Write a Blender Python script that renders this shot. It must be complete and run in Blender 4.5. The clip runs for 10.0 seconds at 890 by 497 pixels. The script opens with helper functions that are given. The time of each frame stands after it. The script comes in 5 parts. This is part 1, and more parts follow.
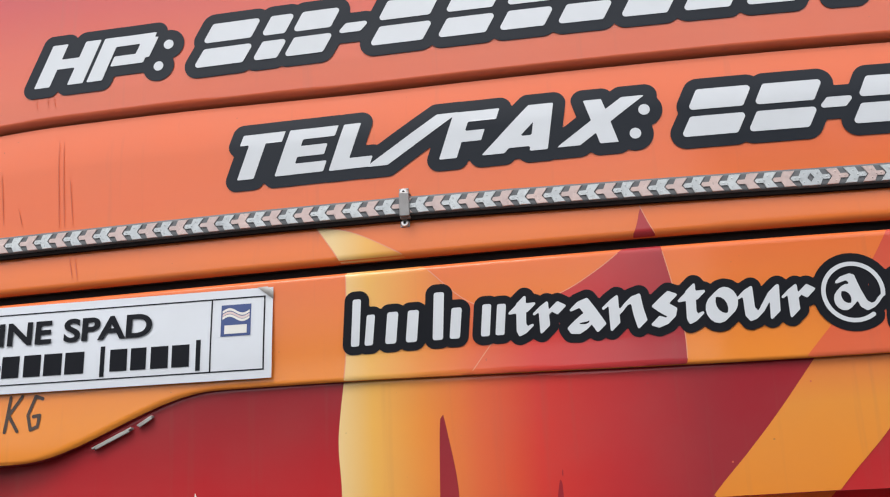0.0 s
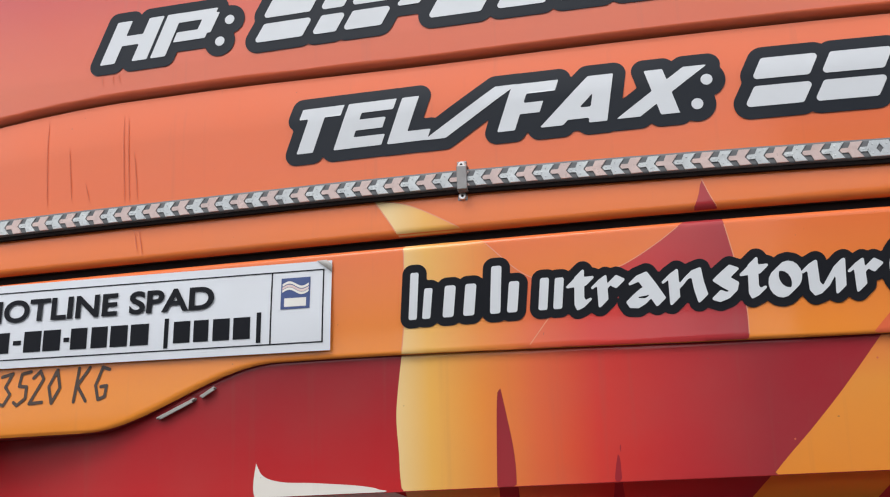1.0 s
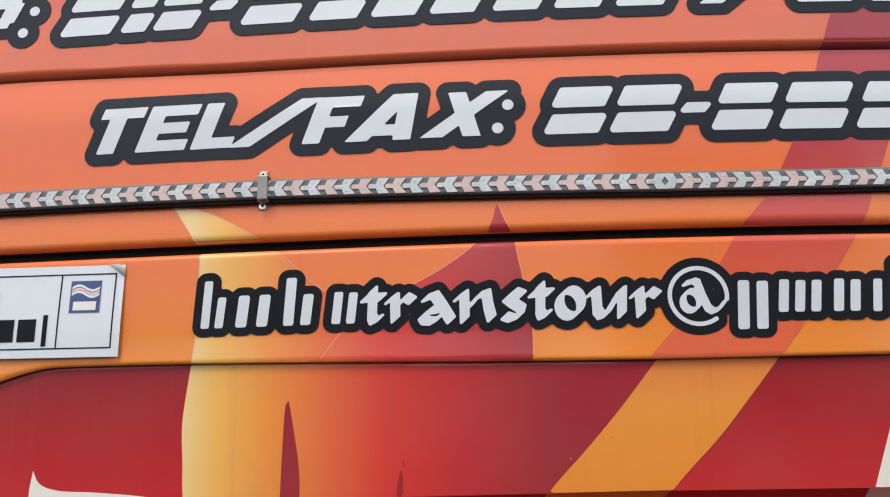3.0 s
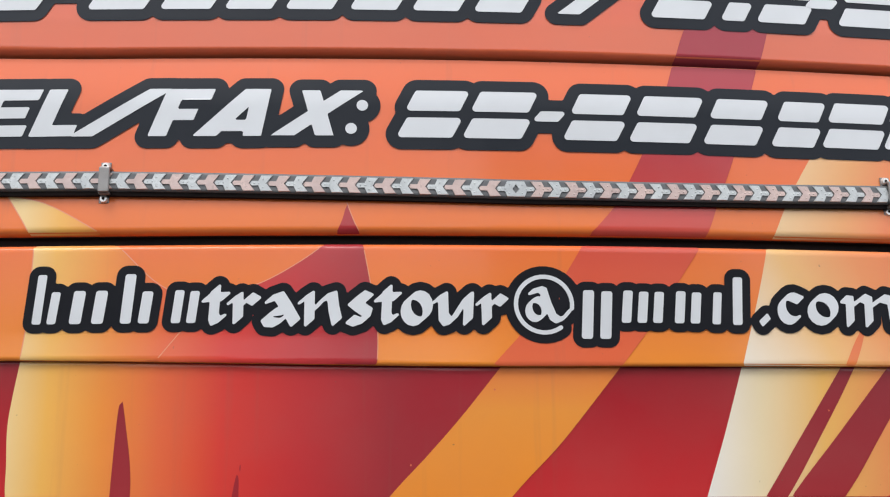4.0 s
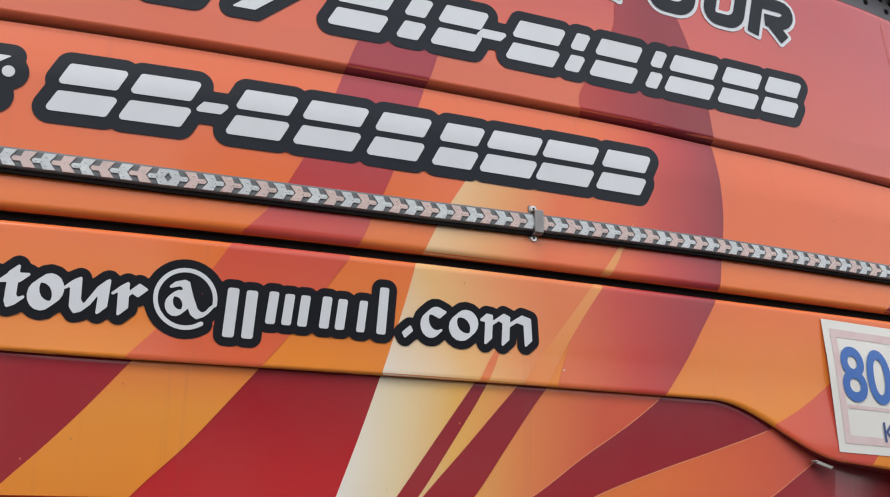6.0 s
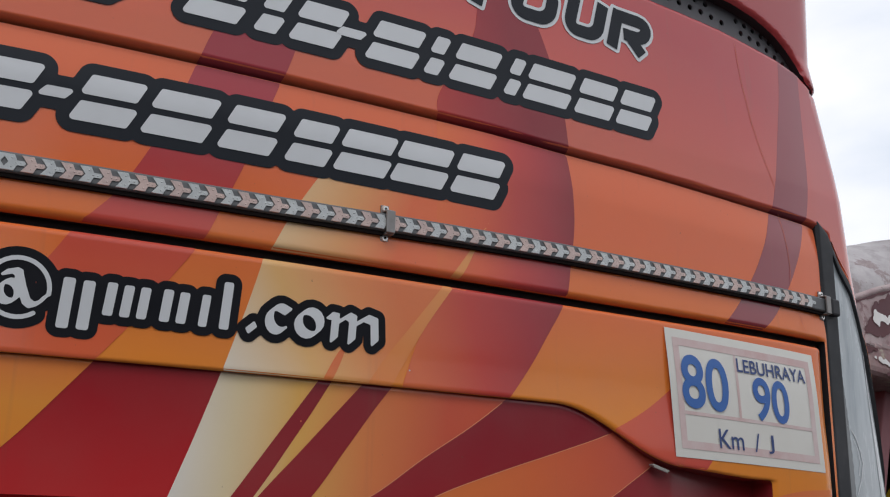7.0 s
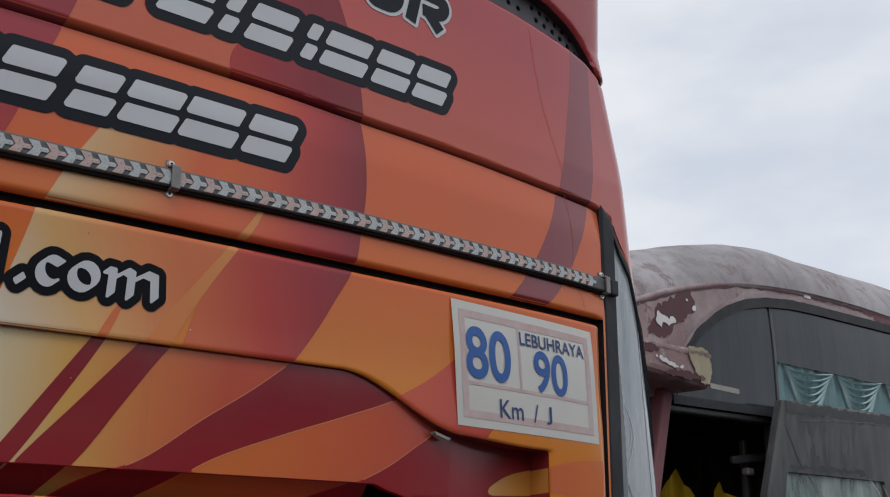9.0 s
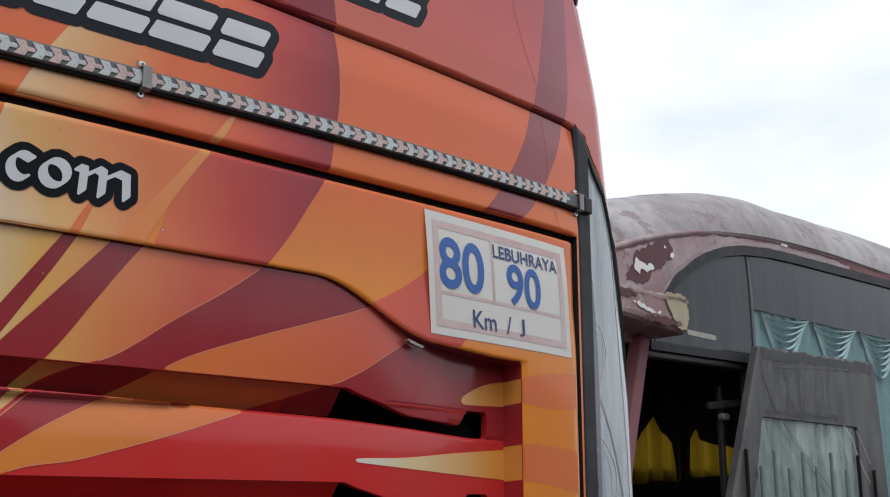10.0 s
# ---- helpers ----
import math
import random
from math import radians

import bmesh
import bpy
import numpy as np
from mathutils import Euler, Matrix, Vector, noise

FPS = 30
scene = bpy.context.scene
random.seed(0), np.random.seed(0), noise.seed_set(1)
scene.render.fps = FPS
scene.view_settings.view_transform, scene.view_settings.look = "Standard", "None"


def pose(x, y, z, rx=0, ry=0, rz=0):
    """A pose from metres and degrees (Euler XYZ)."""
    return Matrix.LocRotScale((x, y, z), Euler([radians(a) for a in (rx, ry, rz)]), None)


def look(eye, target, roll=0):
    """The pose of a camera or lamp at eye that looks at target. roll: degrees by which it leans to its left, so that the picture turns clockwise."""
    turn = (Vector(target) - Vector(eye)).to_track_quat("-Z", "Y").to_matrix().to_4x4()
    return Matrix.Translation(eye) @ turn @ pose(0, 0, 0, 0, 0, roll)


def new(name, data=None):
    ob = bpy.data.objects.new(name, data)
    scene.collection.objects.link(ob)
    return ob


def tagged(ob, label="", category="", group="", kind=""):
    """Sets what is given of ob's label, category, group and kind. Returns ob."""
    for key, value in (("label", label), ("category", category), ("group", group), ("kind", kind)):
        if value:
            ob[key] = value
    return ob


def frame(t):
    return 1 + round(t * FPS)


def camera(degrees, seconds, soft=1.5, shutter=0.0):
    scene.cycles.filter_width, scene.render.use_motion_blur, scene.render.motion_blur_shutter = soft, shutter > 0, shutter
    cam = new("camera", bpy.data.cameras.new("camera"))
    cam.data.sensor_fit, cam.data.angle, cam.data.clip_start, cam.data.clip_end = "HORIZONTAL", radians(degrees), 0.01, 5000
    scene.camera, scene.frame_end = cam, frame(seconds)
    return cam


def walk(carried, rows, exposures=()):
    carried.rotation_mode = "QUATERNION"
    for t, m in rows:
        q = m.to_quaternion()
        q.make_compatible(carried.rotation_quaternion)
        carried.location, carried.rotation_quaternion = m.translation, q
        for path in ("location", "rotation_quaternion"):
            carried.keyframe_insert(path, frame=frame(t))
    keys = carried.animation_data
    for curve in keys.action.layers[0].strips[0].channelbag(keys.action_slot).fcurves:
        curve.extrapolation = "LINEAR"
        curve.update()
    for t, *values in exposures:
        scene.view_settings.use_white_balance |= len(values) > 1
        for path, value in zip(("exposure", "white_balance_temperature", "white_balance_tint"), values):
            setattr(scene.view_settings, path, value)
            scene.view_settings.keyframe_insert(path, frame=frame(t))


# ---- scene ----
cam = camera(44.57, 10.0, soft=1.15)
PATH = [
    (0.0, pose(-0.2703, -1.0433, 1.5483, 105.296, 2.800, 5.538)),
    (0.5, pose(-0.2642, -1.0353, 1.5491, 104.399, 1.944, 9.812)),
    (1.0, pose(-0.2538, -1.0371, 1.5486, 104.049, 1.847, 9.358)),
    (1.5, pose(-0.2406, -1.0413, 1.5481, 104.197, 1.546, 8.422)),
    (2.0, pose(-0.2247, -1.0462, 1.5476, 104.401, 0.691, 5.238)),
    (2.5, pose(-0.2076, -1.0461, 1.5481, 104.441, 1.018, 3.030)),
    (2.7, pose(-0.2001, -1.0428, 1.5491, 104.396, 1.068, 2.493)),
    (3.8, pose(-0.1580, -1.0257, 1.5573, 104.162, 0.726, -2.680)),
    (4.0, pose(-0.1508, -1.0248, 1.5579, 104.172, 0.660, -4.570)),
    (4.5, pose(-0.1320, -1.0216, 1.5550, 104.412, 0.721, -8.457)),
    (5.0, pose(-0.1138, -1.0188, 1.5505, 104.633, 0.390, -12.654)),
    (5.5, pose(-0.1001, -1.0177, 1.5440, 105.088, -0.120, -16.621)),
    (5.7, pose(-0.0936, -1.0187, 1.5423, 105.197, -0.341, -18.090)),
    (6.8, pose(-0.0548, -1.0317, 1.5410, 105.291, -0.829, -25.261)),
    (7.0, pose(-0.0498, -1.0359, 1.5415, 105.331, -0.982, -26.589)),
    (7.5, pose(-0.0439, -1.0360, 1.5438, 105.394, -0.940, -29.959)),
    (8.0, pose(-0.0410, -1.0378, 1.5413, 105.544, -0.540, -33.142)),
    (8.5, pose(-0.0353, -1.0368, 1.5290, 105.553, -0.239, -35.379)),
    (9.0, pose(-0.0275, -1.0340, 1.5039, 105.427, -0.205, -37.024)),
    (9.5, pose(-0.0183, -1.0317, 1.4747, 105.295, -0.034, -37.750)),
    (10.0, pose(-0.0150, -1.0335, 1.4459, 103.111, -0.002, -38.010)),
]
EXPOSURES = [(0.0, 0.82, 6350, 11), (0.5, 0.44, 6350, 11), (1.0, 0.72, 6350, 11), (2.5, 0.76, 6350, 11), (4.5, 0.84, 6350, 11), (5.5, 0.84, 6350, 11),
             (7.0, -0.08, 6300, 12), (7.5, -0.12, 6250, 12), (8.0, -0.32, 6220, 11.5), (9.0, -0.42, 6200, 11.5), (9.5, -0.30, 6200, 11.5), (10.0, 0.06, 6220, 11.5)]
walk(cam, PATH, EXPOSURES)

# ---- world: an overcast sky and a weak, wide sun ----
SUN_UP, SUN_TURN = radians(55), radians(200)
world = bpy.data.worlds.new("overcast_sky")
scene.world = world
world.use_nodes = True
wn, wl = world.node_tree.nodes, world.node_tree.links
wn.clear()
w_out = wn.new("ShaderNodeOutputWorld")
w_sky = wn.new("ShaderNodeTexSky")
w_sky.sky_type, w_sky.sun_disc = "NISHITA", False
w_sky.sun_elevation, w_sky.sun_rotation = SUN_UP, SUN_TURN
w_bg = wn.new("ShaderNodeBackground")
w_bg.inputs[1].default_value = 0.06
w_cloud = wn.new("ShaderNodeBackground")
w_co = wn.new("ShaderNodeTexCoord")
w_map = wn.new("ShaderNodeMapping")
w_map.inputs["Scale"].default_value = (1.0, 1.0, 2.6)
w_noise = wn.new("ShaderNodeTexNoise")
w_noise.inputs["Scale"].default_value, w_noise.inputs["Detail"].default_value = 3.4, 7.0
w_ramp = wn.new("ShaderNodeValToRGB")
w_ramp.color_ramp.elements[0].position, w_ramp.color_ramp.elements[0].color = 0.34, (0.76, 0.81, 0.87, 1)
w_ramp.color_ramp.elements[1].position, w_ramp.color_ramp.elements[1].color = 0.60, (1.0, 1.0, 1.0, 1)
wl.new(w_co.outputs["Generated"], w_map.inputs[0])
wl.new(w_map.outputs[0], w_noise.inputs["Vector"])
wl.new(w_noise.outputs["Fac"], w_ramp.inputs[0])
wl.new(w_ramp.outputs[0], w_cloud.inputs[0])
w_cloud.inputs[1].default_value = 1.2
w_mix = wn.new("ShaderNodeMixShader")
w_mix.inputs[0].default_value = 0.9
wl.new(w_sky.outputs[0], w_bg.inputs[0])
wl.new(w_bg.outputs[0], w_mix.inputs[1])
wl.new(w_cloud.outputs[0], w_mix.inputs[2])
wl.new(w_mix.outputs[0], w_out.inputs[0])
sun_data = bpy.data.lights.new("sun", "SUN")
sun_data.energy, sun_data.angle, sun_data.color = 0.8, radians(25), (1.0, 0.97, 0.92)
sun = new("sun", sun_data)
sun.matrix_world = look((-3, -6, 12), (0, 0, 1.8))


# ---- materials ----
def principled(name, color=(0.5, 0.5, 0.5), rough=0.5, metal=0.0, coat=0.0, coat_rough=0.05):
    m = bpy.data.materials.new(name)
    m.use_nodes = True
    b = m.node_tree.nodes["Principled BSDF"]
    b.inputs["Base Color"].default_value = (*color, 1)
    b.inputs["Roughness"].default_value, b.inputs["Metallic"].default_value = rough, metal
    b.inputs["Coat Weight"].default_value, b.inputs["Coat Roughness"].default_value = coat, coat_rough
    return m, m.node_tree.nodes, m.node_tree.links, b


def coords(n, l, scale=(1, 1, 1)):
    co, mp = n.new("ShaderNodeTexCoord"), n.new("ShaderNodeMapping")
    mp.inputs["Scale"].default_value = scale
    l.new(co.outputs["Object"], mp.inputs[0])
    return mp.outputs[0]


def noise_of(n, l, vec, scale, detail=4.0, rough=0.55):
    t = n.new("ShaderNodeTexNoise")
    t.inputs["Scale"].default_value, t.inputs["Detail"].default_value = scale, detail
    t.inputs["Roughness"].default_value = rough
    l.new(vec, t.inputs["Vector"])
    return t.outputs["Fac"]


def ramp_of(n, l, fac, stops):
    r = n.new("ShaderNodeValToRGB")
    e = r.color_ramp.elements
    while len(e) < len(stops):
        e.new(0.5)
    for el, (p, c) in zip(e, stops):
        el.position, el.color = p, (*c, 1) if len(c) == 3 else c
    l.new(fac, r.inputs[0])
    return r.outputs[0]


def blend(n, l, fac, a, b, mode="MIX"):
    x = n.new("ShaderNodeMix")
    x.data_type, x.blend_type = "RGBA", mode
    for sock, v in ((x.inputs["Factor"], fac), (x.inputs["A"], a), (x.inputs["B"], b)):
        if isinstance(v, (int, float)):
            sock.default_value = v
        elif isinstance(v, tuple):
            sock.default_value = (*v, 1)
        else:
            l.new(v, sock)
    return x.outputs["Result"]


def bump_of(n, l, b, height, strength, distance=0.001):
    u = n.new("ShaderNodeBump")
    u.inputs["Strength"].default_value, u.inputs["Distance"].default_value = strength, distance
    l.new(height, u.inputs["Height"])
    l.new(u.outputs[0], b.inputs["Normal"])


def map_range(n, l, fac, lo, hi, to_lo=0.0, to_hi=1.0):
    r = n.new("ShaderNodeMapRange")
    for i, v in enumerate((lo, hi, to_lo, to_hi)):
        r.inputs[i + 1].default_value = v
    l.new(fac, r.inputs[0])
    return r.outputs[0]


def paint(name, stops, a, b, rough=0.42, coat=0.60):
    """Sprayed livery paint: colours run from the point a to the point b of the (x, z) plane, under a worn clear coat."""
    m, n, l, s = principled(name, rough=rough, coat=coat, coat_rough=0.07)
    s.inputs["Specular IOR Level"].default_value = 0.12
    co = n.new("ShaderNodeTexCoord")
    dx, dz = b[0] - a[0], b[1] - a[1]
    k = 1.0 / (dx * dx + dz * dz)
    sub, dot = n.new("ShaderNodeVectorMath"), n.new("ShaderNodeVectorMath")
    sub.operation, dot.operation = "SUBTRACT", "DOT_PRODUCT"
    sub.inputs[1].default_value, dot.inputs[1].default_value = (a[0], 0, a[1]), (dx * k, 0, dz * k)
    l.new(co.outputs["Object"], sub.inputs[0])
    l.new(sub.outputs[0], dot.inputs[0])
    col = ramp_of(n, l, dot.outputs["Value"], stops)
    mottled = noise_of(n, l, coords(n, l), 7.0, 5.0)
    col = blend(n, l, map_range(n, l, mottled, 0.3, 0.7, 0.0, 0.10), col, (0.30, 0.20, 0.16))
    streak = noise_of(n, l, coords(n, l, (60, 60, 1.6)), 1.0, 4.0)
    col = blend(n, l, map_range(n, l, streak, 0.62, 0.80, 0.0, 0.16), col, (0.22, 0.13, 0.09))
    speck = noise_of(n, l, coords(n, l), 190.0, 2.0)
    col = blend(n, l, map_range(n, l, speck, 0.76, 0.80, 0.0, 0.5), col, (0.16, 0.09, 0.06))
    l.new(col, s.inputs["Base Color"])
    l.new(map_range(n, l, mottled, 0.3, 0.7, rough - 0.05, rough + 0.08), s.inputs["Roughness"])
    l.new(map_range(n, l, noise_of(n, l, coords(n, l), 16.0, 3.0), 0.3, 0.7, 0.07, 0.17), s.inputs["Coat Roughness"])
    bump_of(n, l, s, noise_of(n, l, coords(n, l), 9.0, 2.0), 0.25, 0.003)
    return m


def worn(name, color, other, rough=0.5, metal=0.0, scale=30.0, amount=0.5, bump=0.1, coat=0.0, stretch=(1, 1, 1), gloss=0.5):
    m, n, l, s = principled(name, color, rough, metal, coat)
    s.inputs["Specular IOR Level"].default_value = gloss
    v = coords(n, l, stretch)
    big, fine = noise_of(n, l, v, scale * 0.2, 4.0), noise_of(n, l, v, scale, 6.0)
    col = blend(n, l, map_range(n, l, big, 0.35, 0.7, 0.0, amount), color, other)
    col = blend(n, l, map_range(n, l, fine, 0.4, 0.75, 0.0, amount * 0.6), col, other)
    l.new(col, s.inputs["Base Color"])
    l.new(map_range(n, l, fine, 0.3, 0.7, max(rough - 0.08, 0.02), min(rough + 0.1, 1)), s.inputs["Roughness"])
    if bump:
        bump_of(n, l, s, fine, bump, 0.002)
    return m


ORANGE, AMBER, SALMON = (0.80, 0.158, 0.050), (0.80, 0.250, 0.022), (0.70, 0.11, 0.045)
RED, DEEP, CRIMSON, MAROON = (0.55, 0.045, 0.035), (0.50, 0.06, 0.05), (0.27, 0.018, 0.03), (0.20, 0.012, 0.022)
CREAM, YELLOW = (0.80, 0.75, 0.67), (0.80, 0.50, 0.16)
P_UPPER_RIGHT = paint("paint_upper_right", [(0.0, (0.66, 0.105, 0.05)), (0.5, (0.60, 0.075, 0.055)), (1.0, (0.50, 0.045, 0.05))], (0.7, 2.03), (0.75, 2.25), coat=1.0)
P_CREAM_HATCH = paint("paint_cream_hatch", [(0.0, (0.80, 0.72, 0.60)), (0.18, (0.80, 0.62, 0.42)), (0.42, (0.80, 0.46, 0.17)), (0.75, (0.79, 0.27, 0.085)), (1.0, (0.76, 0.19, 0.055))], (0.225, 1.70), (0.42, 1.79))

P_UPPER = paint("paint_upper", [(0.0, (0.72, 0.13, 0.048)), (0.45, (0.66, 0.10, 0.05)), (1.0, (0.52, 0.04, 0.05))], (0, 2.05), (0, 2.21), coat=1.0)
# lower stops more amber: the missing sky sheen there is put into the colour
P_MID = paint("paint_middle_sheen", [(0.0, (0.78, 0.185, 0.028)), (0.2, (0.79, 0.170, 0.036)), (0.45, ORANGE), (1.0, (0.78, 0.155, 0.055))], (0, 1.82), (0, 2.04))
P_HATCH = paint("paint_hatch", [(0.0, AMBER), (0.35, (0.80, 0.225, 0.03)), (1.0, (0.80, 0.165, 0.035))], (0, 1.69), (0, 1.82))
# louvre red, darker towards the hatch edge
P_RECESS = paint("recess_red", [(0.0, (0.62, 0.024, 0.022)), (0.45, (0.50, 0.018, 0.022)), (1.0, (0.29, 0.012, 0.020))], (0, 1.50), (0, 1.70))
P_CAP = paint("paint_cap", [(0.0, (0.50, 0.05, 0.055)), (1.0, (0.5, 0.05, 0.06))], (0, 2.2), (0, 3), coat=1.0)
P_LEFT = paint("paint_left_flame", [(0.0, (0.82, 0.58, 0.26)), (0.10, (0.82, 0.43, 0.09)), (0.25, (0.80, 0.26, 0.045)), (0.40, (0.75, 0.13, 0.04)), (0.56, (0.64, 0.042, 0.03)), (0.76, (0.50, 0.024, 0.028)), (1.0, (0.32, 0.016, 0.026))], (-0.475, 0), (-0.12, 0))
# crimson, redder at the bottom and darker towards the top
P_CRIMSON = paint("crimson_fade", [(0.0, (0.39, 0.018, 0.025)), (1.0, (0.23, 0.016, 0.027))], (0, 1.5), (0, 1.72))
P_EDGE = paint("paint_edge", [(0.0, (0.76, 0.28, 0.14)), (1.0, (0.76, 0.28, 0.15))], (0, 1.5), (0, 2.0))
P_COLUMN = paint("paint_column", [(0.0, (0.74, 0.17, 0.06)), (1.0, (0.76, 0.20, 0.05))], (0.97, 1.5), (1.1, 1.5))
P_AMBER = paint("paint_amber", [(0.0, AMBER), (0.6, (0.78, 0.28, 0.04)), (1.0, (0.74, 0.17, 0.05))], (0, 1.57), (0, 1.72))
P_SPIKE = paint("paint_spike", [(0.0, (0.79, 0.24, 0.055)), (1.0, (0.80, 0.34, 0.10))], (0, 1.70), (0, 1.90))
P_STRIPE = paint("paint_red_stripe", [(0.0, (0.72, 0.125, 0.042)), (0.22, (0.66, 0.092, 0.045)), (0.36, (0.57, 0.060, 0.048)), (0.55, (0.44, 0.036, 0.048)), (1.0, (0.36, 0.027, 0.05))], (0, 1.70), (0, 2.12))
P_CREAM = paint("paint_cream_flame", [(0.0, CREAM), (0.18, (0.80, 0.65, 0.40)), (0.40, (0.80, 0.44, 0.11)), (0.68, (0.76, 0.23, 0.075)), (1.0, (0.64, 0.10, 0.05))], (0.19, 1.68), (0.48, 1.66))
P_CREAM_UP = paint("paint_cream_up", [(0.0, (0.80, 0.55, 0.29)), (0.5, (0.79, 0.36, 0.13)), (1.0, ORANGE)], (0.27, 1.85), (0.40, 1.81))
P_CRESCENT = paint("paint_crescent", [(0.0, (0.72, 0.15, 0.05)), (0.35, (0.55, 0.052, 0.036)), (0.68, (0.39, 0.028, 0.036)), (1.0, CRIMSON)], (0.42, 1.80), (0.645, 1.86))
P_CRESCENT_MID = paint("paint_crescent_middle", [(0.0, (0.79, 0.165, 0.046)), (0.30, (0.72, 0.115, 0.046)), (0.55, (0.55, 0.055, 0.045)), (0.80, (0.40, 0.03, 0.04)), (1.0, CRIMSON)], (0.462, 1.9), (0.66, 1.9))
P_ORANGE = paint("paint_orange_wedge", [(0.0, (0.78, 0.25, 0.04)), (0.55, (0.74, 0.17, 0.05)), (1.0, (0.62, 0.09, 0.06))], (0.30, 1.52), (0.76, 1.66))
P_SALMON = paint("paint_salmon", [(0.0, SALMON), (1.0, (0.62, 0.07, 0.05))], (0.70, 1.7), (0.86, 1.7))
P_TIP = paint("paint_flame_tip", [(0.0, CREAM), (0.35, (0.80, 0.62, 0.34)), (1.0, (0.78, 0.33, 0.06))], (0.70, 1.5), (0.95, 1.5))
P_DARKBAND = paint("paint_dark_band", [(0.0, (0.26, 0.018, 0.03)), (1.0, (0.30, 0.025, 0.045))], (0, 1.8), (0, 2.2), coat=1.0)
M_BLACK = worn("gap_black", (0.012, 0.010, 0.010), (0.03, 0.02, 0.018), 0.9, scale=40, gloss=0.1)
M_RUBBER = worn("black_rubber", (0.022, 0.023, 0.026), (0.06, 0.06, 0.065), 0.6, scale=60, gloss=0.3)
M_WHITE = worn("white_vinyl", (0.65, 0.665, 0.68), (0.52, 0.53, 0.535), 0.38, scale=25, amount=0.35, bump=0.03, coat=0.25)
M_DARK = worn("dark_vinyl", (0.009, 0.012, 0.018), (0.022, 0.026, 0.033), 0.45, scale=25, amount=0.4, bump=0.03, coat=0.04, gloss=0.18)
M_INK = worn("dark_ink", (0.006, 0.007, 0.010), (0.014, 0.014, 0.018), 0.5, scale=60, bump=0, gloss=0.12)
M_BLUE = worn("blue_ink", (0.03, 0.12, 0.42), (0.06, 0.17, 0.45), 0.45, scale=60, bump=0)
M_NAVY = worn("navy_ink", (0.03, 0.06, 0.20), (0.06, 0.09, 0.22), 0.45, scale=60, bump=0)
M_LABEL = worn("label_white", (0.68, 0.70, 0.73), (0.58, 0.59, 0.60), 0.4, scale=18, amount=0.4, bump=0.03, coat=0.2)
M_PAPER = worn("sticker_white", (0.76, 0.74, 0.68), (0.62, 0.59, 0.53), 0.4, scale=18, amount=0.4, bump=0.03, coat=0.2)
M_PINK = worn("faded_border", (0.62, 0.42, 0.40), (0.70, 0.60, 0.58), 0.45, scale=90, amount=0.8, bump=0)
M_MARKER = worn("marker_ink", (0.045, 0.028, 0.02), (0.10, 0.055, 0.03), 0.6, scale=70, bump=0)
M_STRIP = worn("strip_dark", (0.11, 0.115, 0.12), (0.16, 0.16, 0.16), 0.5, scale=80)
M_SILVER = worn("chevron_silver", (0.60, 0.62, 0.61), (0.42, 0.44, 0.45), 0.32, 0.15, scale=140, amount=0.6, bump=0.3)
M_ROSE = worn("chevron_rose", (0.64, 0.48, 0.43), (0.48, 0.38, 0.36), 0.32, 0.12, scale=140, amount=0.6, bump=0.3)
M_CATCH = worn("grey_catch", (0.42, 0.40, 0.37), (0.25, 0.23, 0.2), 0.5, 0.2, scale=90, bump=0.1)
M_STEEL = worn("dull_steel", (0.30, 0.29, 0.28), (0.18, 0.16, 0.15), 0.45, 0.7, scale=90, bump=0.1)
M_SCREW = worn("screw_steel", (0.75, 0.74, 0.72), (0.5, 0.48, 0.45), 0.3, 0.8, scale=90, bump=0.05)
M_VENT = worn("vent_grey", (0.10, 0.10, 0.11), (0.14, 0.14, 0.145), 0.55, scale=60)
M_FILM = worn("silver_film", (0.24, 0.28, 0.30), (0.56, 0.60, 0.62), 0.22, 0.0, scale=14, amount=0.8, bump=0.08, coat=0.5, stretch=(6, 6, 1))
M_BARE = worn("bare_grey_glass", (0.10, 0.11, 0.115), (0.17, 0.18, 0.185), 0.2, scale=30, bump=0, coat=0.3)
M_GROUND = worn("asphalt", (0.045, 0.045, 0.045), (0.075, 0.07, 0.066), 0.9, scale=8, bump=0.5)


# ---- the curved rear of the bus, as a sheet over (s, z) ----
R_CORNER = 0.06
A_START = math.atan(0.25)


def rear_depth(a):
    a = np.minimum(a, 1.12)
    return 0.1086 * a ** 2 - 0.0515 * a ** 4 + 0.0159 * a ** 8


def corner_start(z):
    return np.interp(z, [1.2, 1.45, 1.6, 1.82, 1.95, 2.1, 2.24, 2.39, 2.8], [1.25, 1.247, 1.242, 1.213, 1.189, 1.169, 1.141, 1.118, 1.07])


